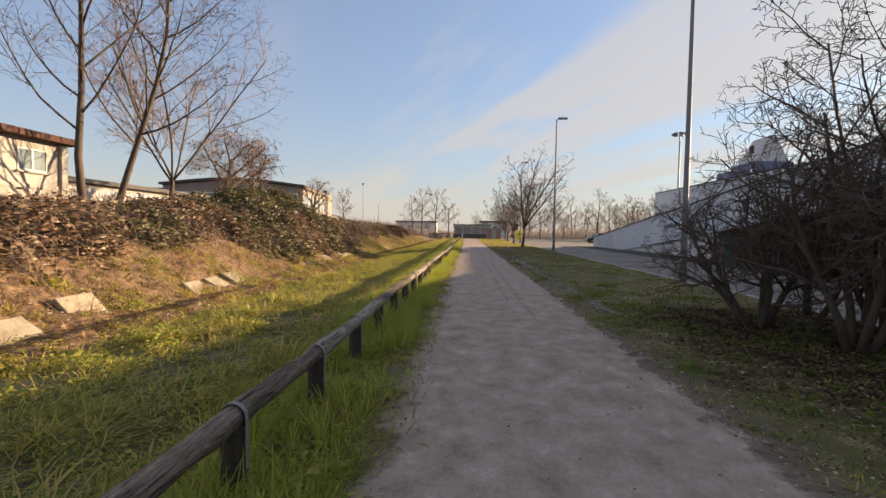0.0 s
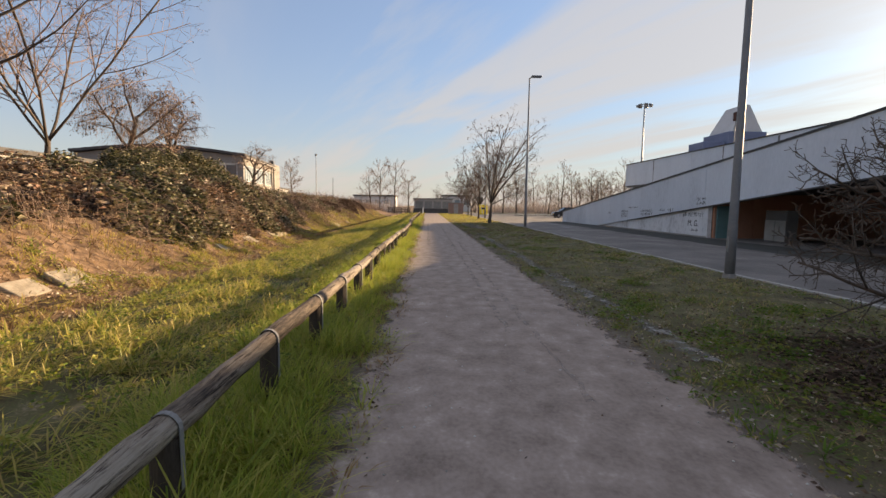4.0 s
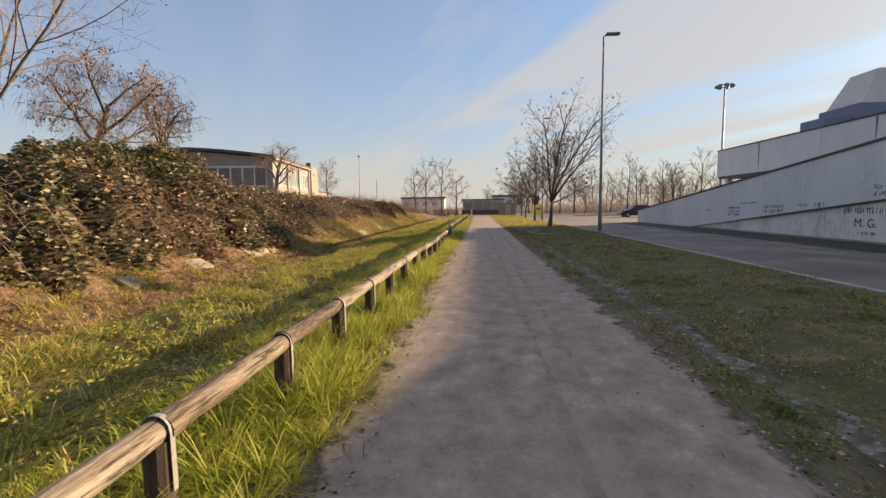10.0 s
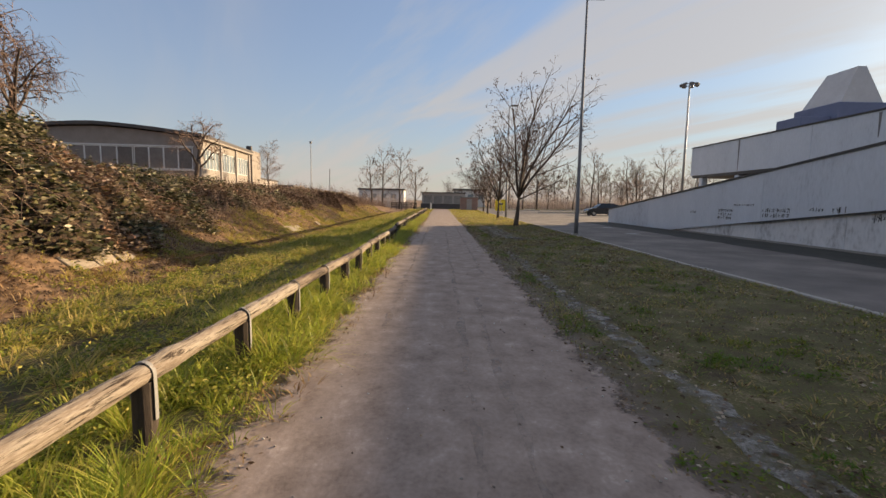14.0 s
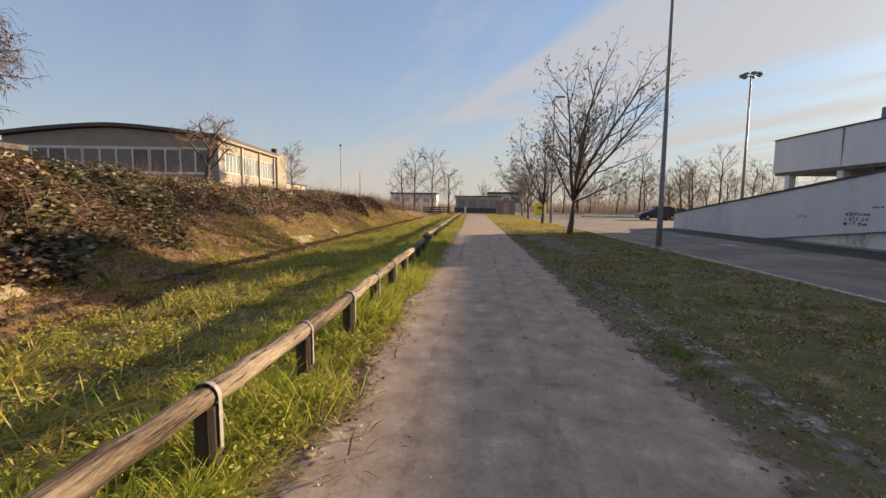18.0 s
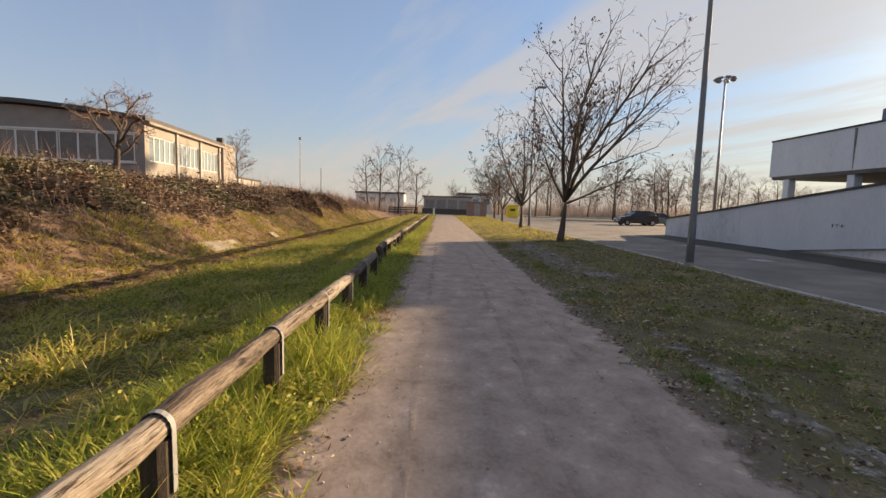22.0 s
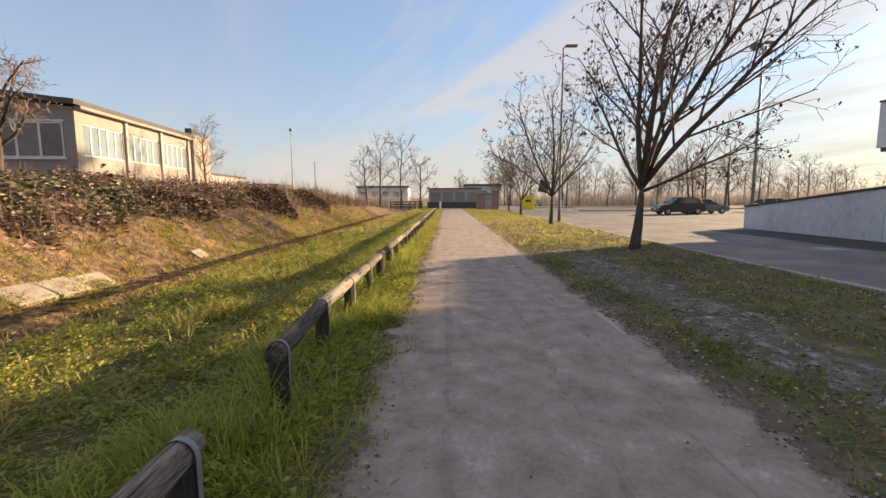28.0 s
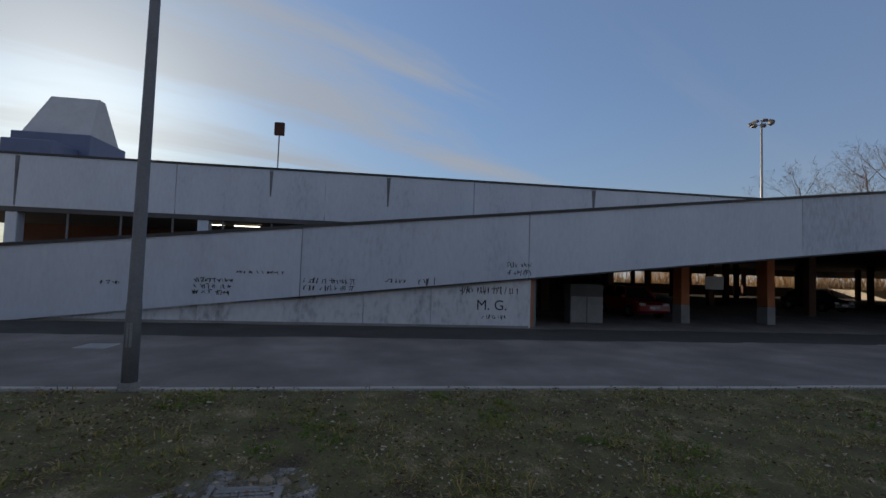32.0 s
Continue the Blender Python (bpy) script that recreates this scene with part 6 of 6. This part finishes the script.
cushions("weed_clumps", *scatter(131, 2200, -5.4, -1.5, 2, 52, hummock), 38, 0.17, 0.15, 0.023, M["herb"], 132, "low rounded clumps of yellow-green weeds in the grass")
cushions("weed_clumps", *scatter(135, 1400, -5.3, -0.8, 32, 54, lambda x, y, u: dry_ditch(x, y, u) & verge(x, y, u * 0.8)), 52, 0.17, 0.17, 0.022, M["herb"], 136, "thick yellow-green weed clumps beyond the gap in the rail")
cushions("weed_clumps", *scatter(133, 1100, -1.75, -0.75, 20, 56, verge), 48, 0.14, 0.17, 0.021, M["herb"], 134, "leafy yellow-green clumps along the rail")
cushions("bank_weeds", *scatter(139, 3600, -8.7, -6.1, -1, 72, lambda x, y, u: hill(x, y, 1.2, 53) + 0.4 * hill(x, y, 0.4, 54) > 0.28 - 0.25 * np.clip((y - 30) / 8, 0, 1)), 34, 0.2, 0.13, 0.026, M["herb"], 140, "yellow-green weed clumps on the bank")
herb_x, herb_y = scatter(110, 18000, -2.4, -0.62, -1, 60, lambda x, y, u: hill(x, y, 0.8, 23) + 0.4 * hill(x, y, 0.25, 24) > 0.25)
leaves("weeds", herb_x, herb_y, ground_z(herb_x, herb_y) + np.random.default_rng(5).uniform(0.02, 0.16, len(herb_x)), 0.03, M["herb"], 111, "leafy yellow-green weeds among the grass by the rail", "weeds", 0.8)
wx2, wy2 = scatter(113, 26000, -5.2, -2.0, -1, 46, lambda x, y, u: hill(x, y, 0.9, 25) + 0.5 * hill(x, y, 0.3, 26) > 0.2)
leaves("weeds", wx2, wy2, ground_z(wx2, wy2) + np.random.default_rng(6).uniform(0.01, 0.11, len(wx2)), 0.028, M["herb"], 114, "low leafy weeds in the grass by the ditch", "weeds", 0.8)
bare = lambda x, y, u: (u < 0.66 + 0.5 * hill(x, y, 0.9, 31) + 0.3 * hill(x, y, 0.3, 32)) & ~((np.abs(x - 2.77) < 0.16) & (y > 9) & (y < 31) & (u < 0.8)) & ~((np.abs(x - 3.5) < 0.6) & (y > 37) & (y < 46) & (u < 0.75)) & (u < (x - 1.95 + 0.16 * hill(x, y, 0.5, 33)) / 0.55) & ~((np.abs(x - 3.8) < 0.33) & (np.abs(y - 36.4) < 0.31))
tufts("right_lawn_grass", *scatter(105, 21000, 1.98, 7.22, 1, 33, bare), 8, 0.085, 0.0056, M["olive"], 5, "short dull olive grass of the lawn", 1.25, 0.055, fine=False)
tufts("right_lawn_grass", *scatter(125, 11500, 1.98, 7.22, 33, 52, bare), 6, 0.11, 0.0065, M["lawn"], 25, "short sparse dull grass of the lawn", 1.25, 0.05, fine=False)
tufts("right_lawn_grass", *scatter(106, 7000, 1.98, 7.2, 48, 100), 5, 0.15, 0.016, M["sunny"], 6, "short grass further along the path", 1.1, 0.09, fine=False)
green = lambda x, y, u: bare(x, y, u) & (hill(x, y, 1.1, 41) + 0.5 * hill(x, y, 0.35, 42) + 0.35 * np.exp(-((x - 2.6) / 0.5) ** 2) > 0.55)
tufts("green_tufts", *scatter(107, 22000, 2.05, 7.3, 1, 50, green), 9, 0.12, 0.0055, M["turf_green"], 7, "greener tufts in the lawn", 1.15, 0.045)
cushions("green_clumps", *scatter(137, 4200, 2.1, 7.1, 1, 50, green), 30, 0.13, 0.07, 0.018, M["turf_green"], 138, "low green clumps of weeds in the lawn")
cushions("green_clumps", *scatter(141, 900, 2.3, 6.0, 0.5, 12, lambda x, y, u: hill(x, y, 0.9, 45) + 0.5 * hill(x, y, 0.35, 46) > 0.1), 36, 0.17, 0.07, 0.02, M["turf_green"], 142, "green clumps beside the thorn bushes")
clx, cly = scatter(115, 30000, 2.05, 7.25, 1, 52, lambda x, y, u: bare(x, y, u) & (hill(x, y, 0.8, 43) + 0.5 * hill(x, y, 0.3, 44) > 0.1))
leaves("clover", clx, cly, ground_z(clx, cly) + np.random.default_rng(7).uniform(0.015, 0.06, len(clx)), 0.02, M["turf_green"], 116, "low clover leaves among the lawn grass", "weeds", 0.5)
tufts("bank_straw", *scatter(108, 5200, -9.2, -5.95, -2, 75, dry_ditch), 8, 0.30, 0.007, M["dry"], 8, "dry laid-over straw on the bank", 1.2, 0.08, (0.3, 0), False)
tufts("bank_tufts", *scatter(109, 10500, -9.0, -5.3, -2, 80, lambda x, y, u: dry_ditch(x, y, u) & (hill(x, y, 1.1, 51) + 0.35 * hill(x, y, 0.4, 52) > -0.02 - 0.5 * np.clip((y - 28) / 6, 0, 1))), 10, 0.22, 0.0078, M["sunny"], 9, "green tufts on the bank", 1.0, 0.07, fine=False)


def litter(name, seed, n, x0, x1, y0, y1, size, label, test=None, lift=0.02):
    x, y = scatter(seed, n, x0, x1, y0, y1, test)
    r = np.random.default_rng(seed + 1)
    leaves(name, x, y, ground_z(x, y) + lift * r.uniform(0.4, 1.6, len(x)) + 0.012 * ((x > -0.7) & (x < 2.1)), size, M["deadleaf"], seed, label, "leaf litter", 0.8)


litter("fallen_leaves", 207, 20000, 2.0, 7.3, 26, 50, 0.022, "brown fallen leaves scattered thickly over the lawn", lambda x, y, u: hill(x, y, 0.9, 63) + 0.6 * u > 0.25, 0.04)
litter("fallen_leaves", 201, 30000, 2.0, 7.3, 0, 60, 0.020, "pale and brown fallen leaves scattered over the lawn", lambda x, y, u: u < 0.62 + 0.5 * hill(x, y, 0.7, 64), 0.04)
litter("fallen_leaves", 202, 2200, 2.6, 7.2, 1, 11, 0.03, "fallen leaves under the thorn bushes")
litter("fallen_leaves", 206, 17000, 2.0, 3.3, 0, 60, 0.018, "brown leaves along the lawn's edge", lambda x, y, u: u < 0.6 + 0.5 * hill(x, y, 0.6, 65), 0.03)
litter("fallen_leaves", 203, 4200, -1.0, -0.45, 0, 60, 0.018, "brown leaves gathered along the path edge", lambda x, y, u: hill(x, y, 1.2, 61) > -0.3)
litter("fallen_leaves", 204, 500, -0.6, 2.0, 0, 60, 0.016, "few dry leaves on the path")
litter("fallen_leaves", 205, 22000, -9.2, -5.9, -2, 60, 0.035, "reddish-brown leaf litter on the bank")
px, py = scatter(301, 5200, -0.75, 2.2, 0, 60, lambda x, y, u: u < 0.12 + 0.9 * np.abs((x - 0.7) / 1.4) ** 3)
rp = np.random.default_rng(302)
ps = rp.uniform(0.004, 0.013, len(px))
octa = np.array([(1, 0, 0), (0, 1, 0), (-1, 0, 0), (0, -1, 0), (0, 0, 0.8), (0, 0, -0.6)])
pv = (np.stack([px, py, 0.022 + ps * 0.3], -1)[:, None] + octa[None] * ps[:, None, None] * rp.uniform(0.7, 1.3, (len(px), 6, 1))).reshape(-1, 3)
pk = np.arange(len(px))[:, None] * 6
pf = np.concatenate([pk + f for f in ([0, 1, 4], [1, 2, 4], [2, 3, 4], [3, 0, 4], [1, 0, 5], [2, 1, 5], [3, 2, 5], [0, 3, 5])])
tagged(part("path_pebbles", raw_mesh("path_pebbles", pv, pf, M["stone"])), "small pebbles on the gravel path", "pebbles", kind="stuff")
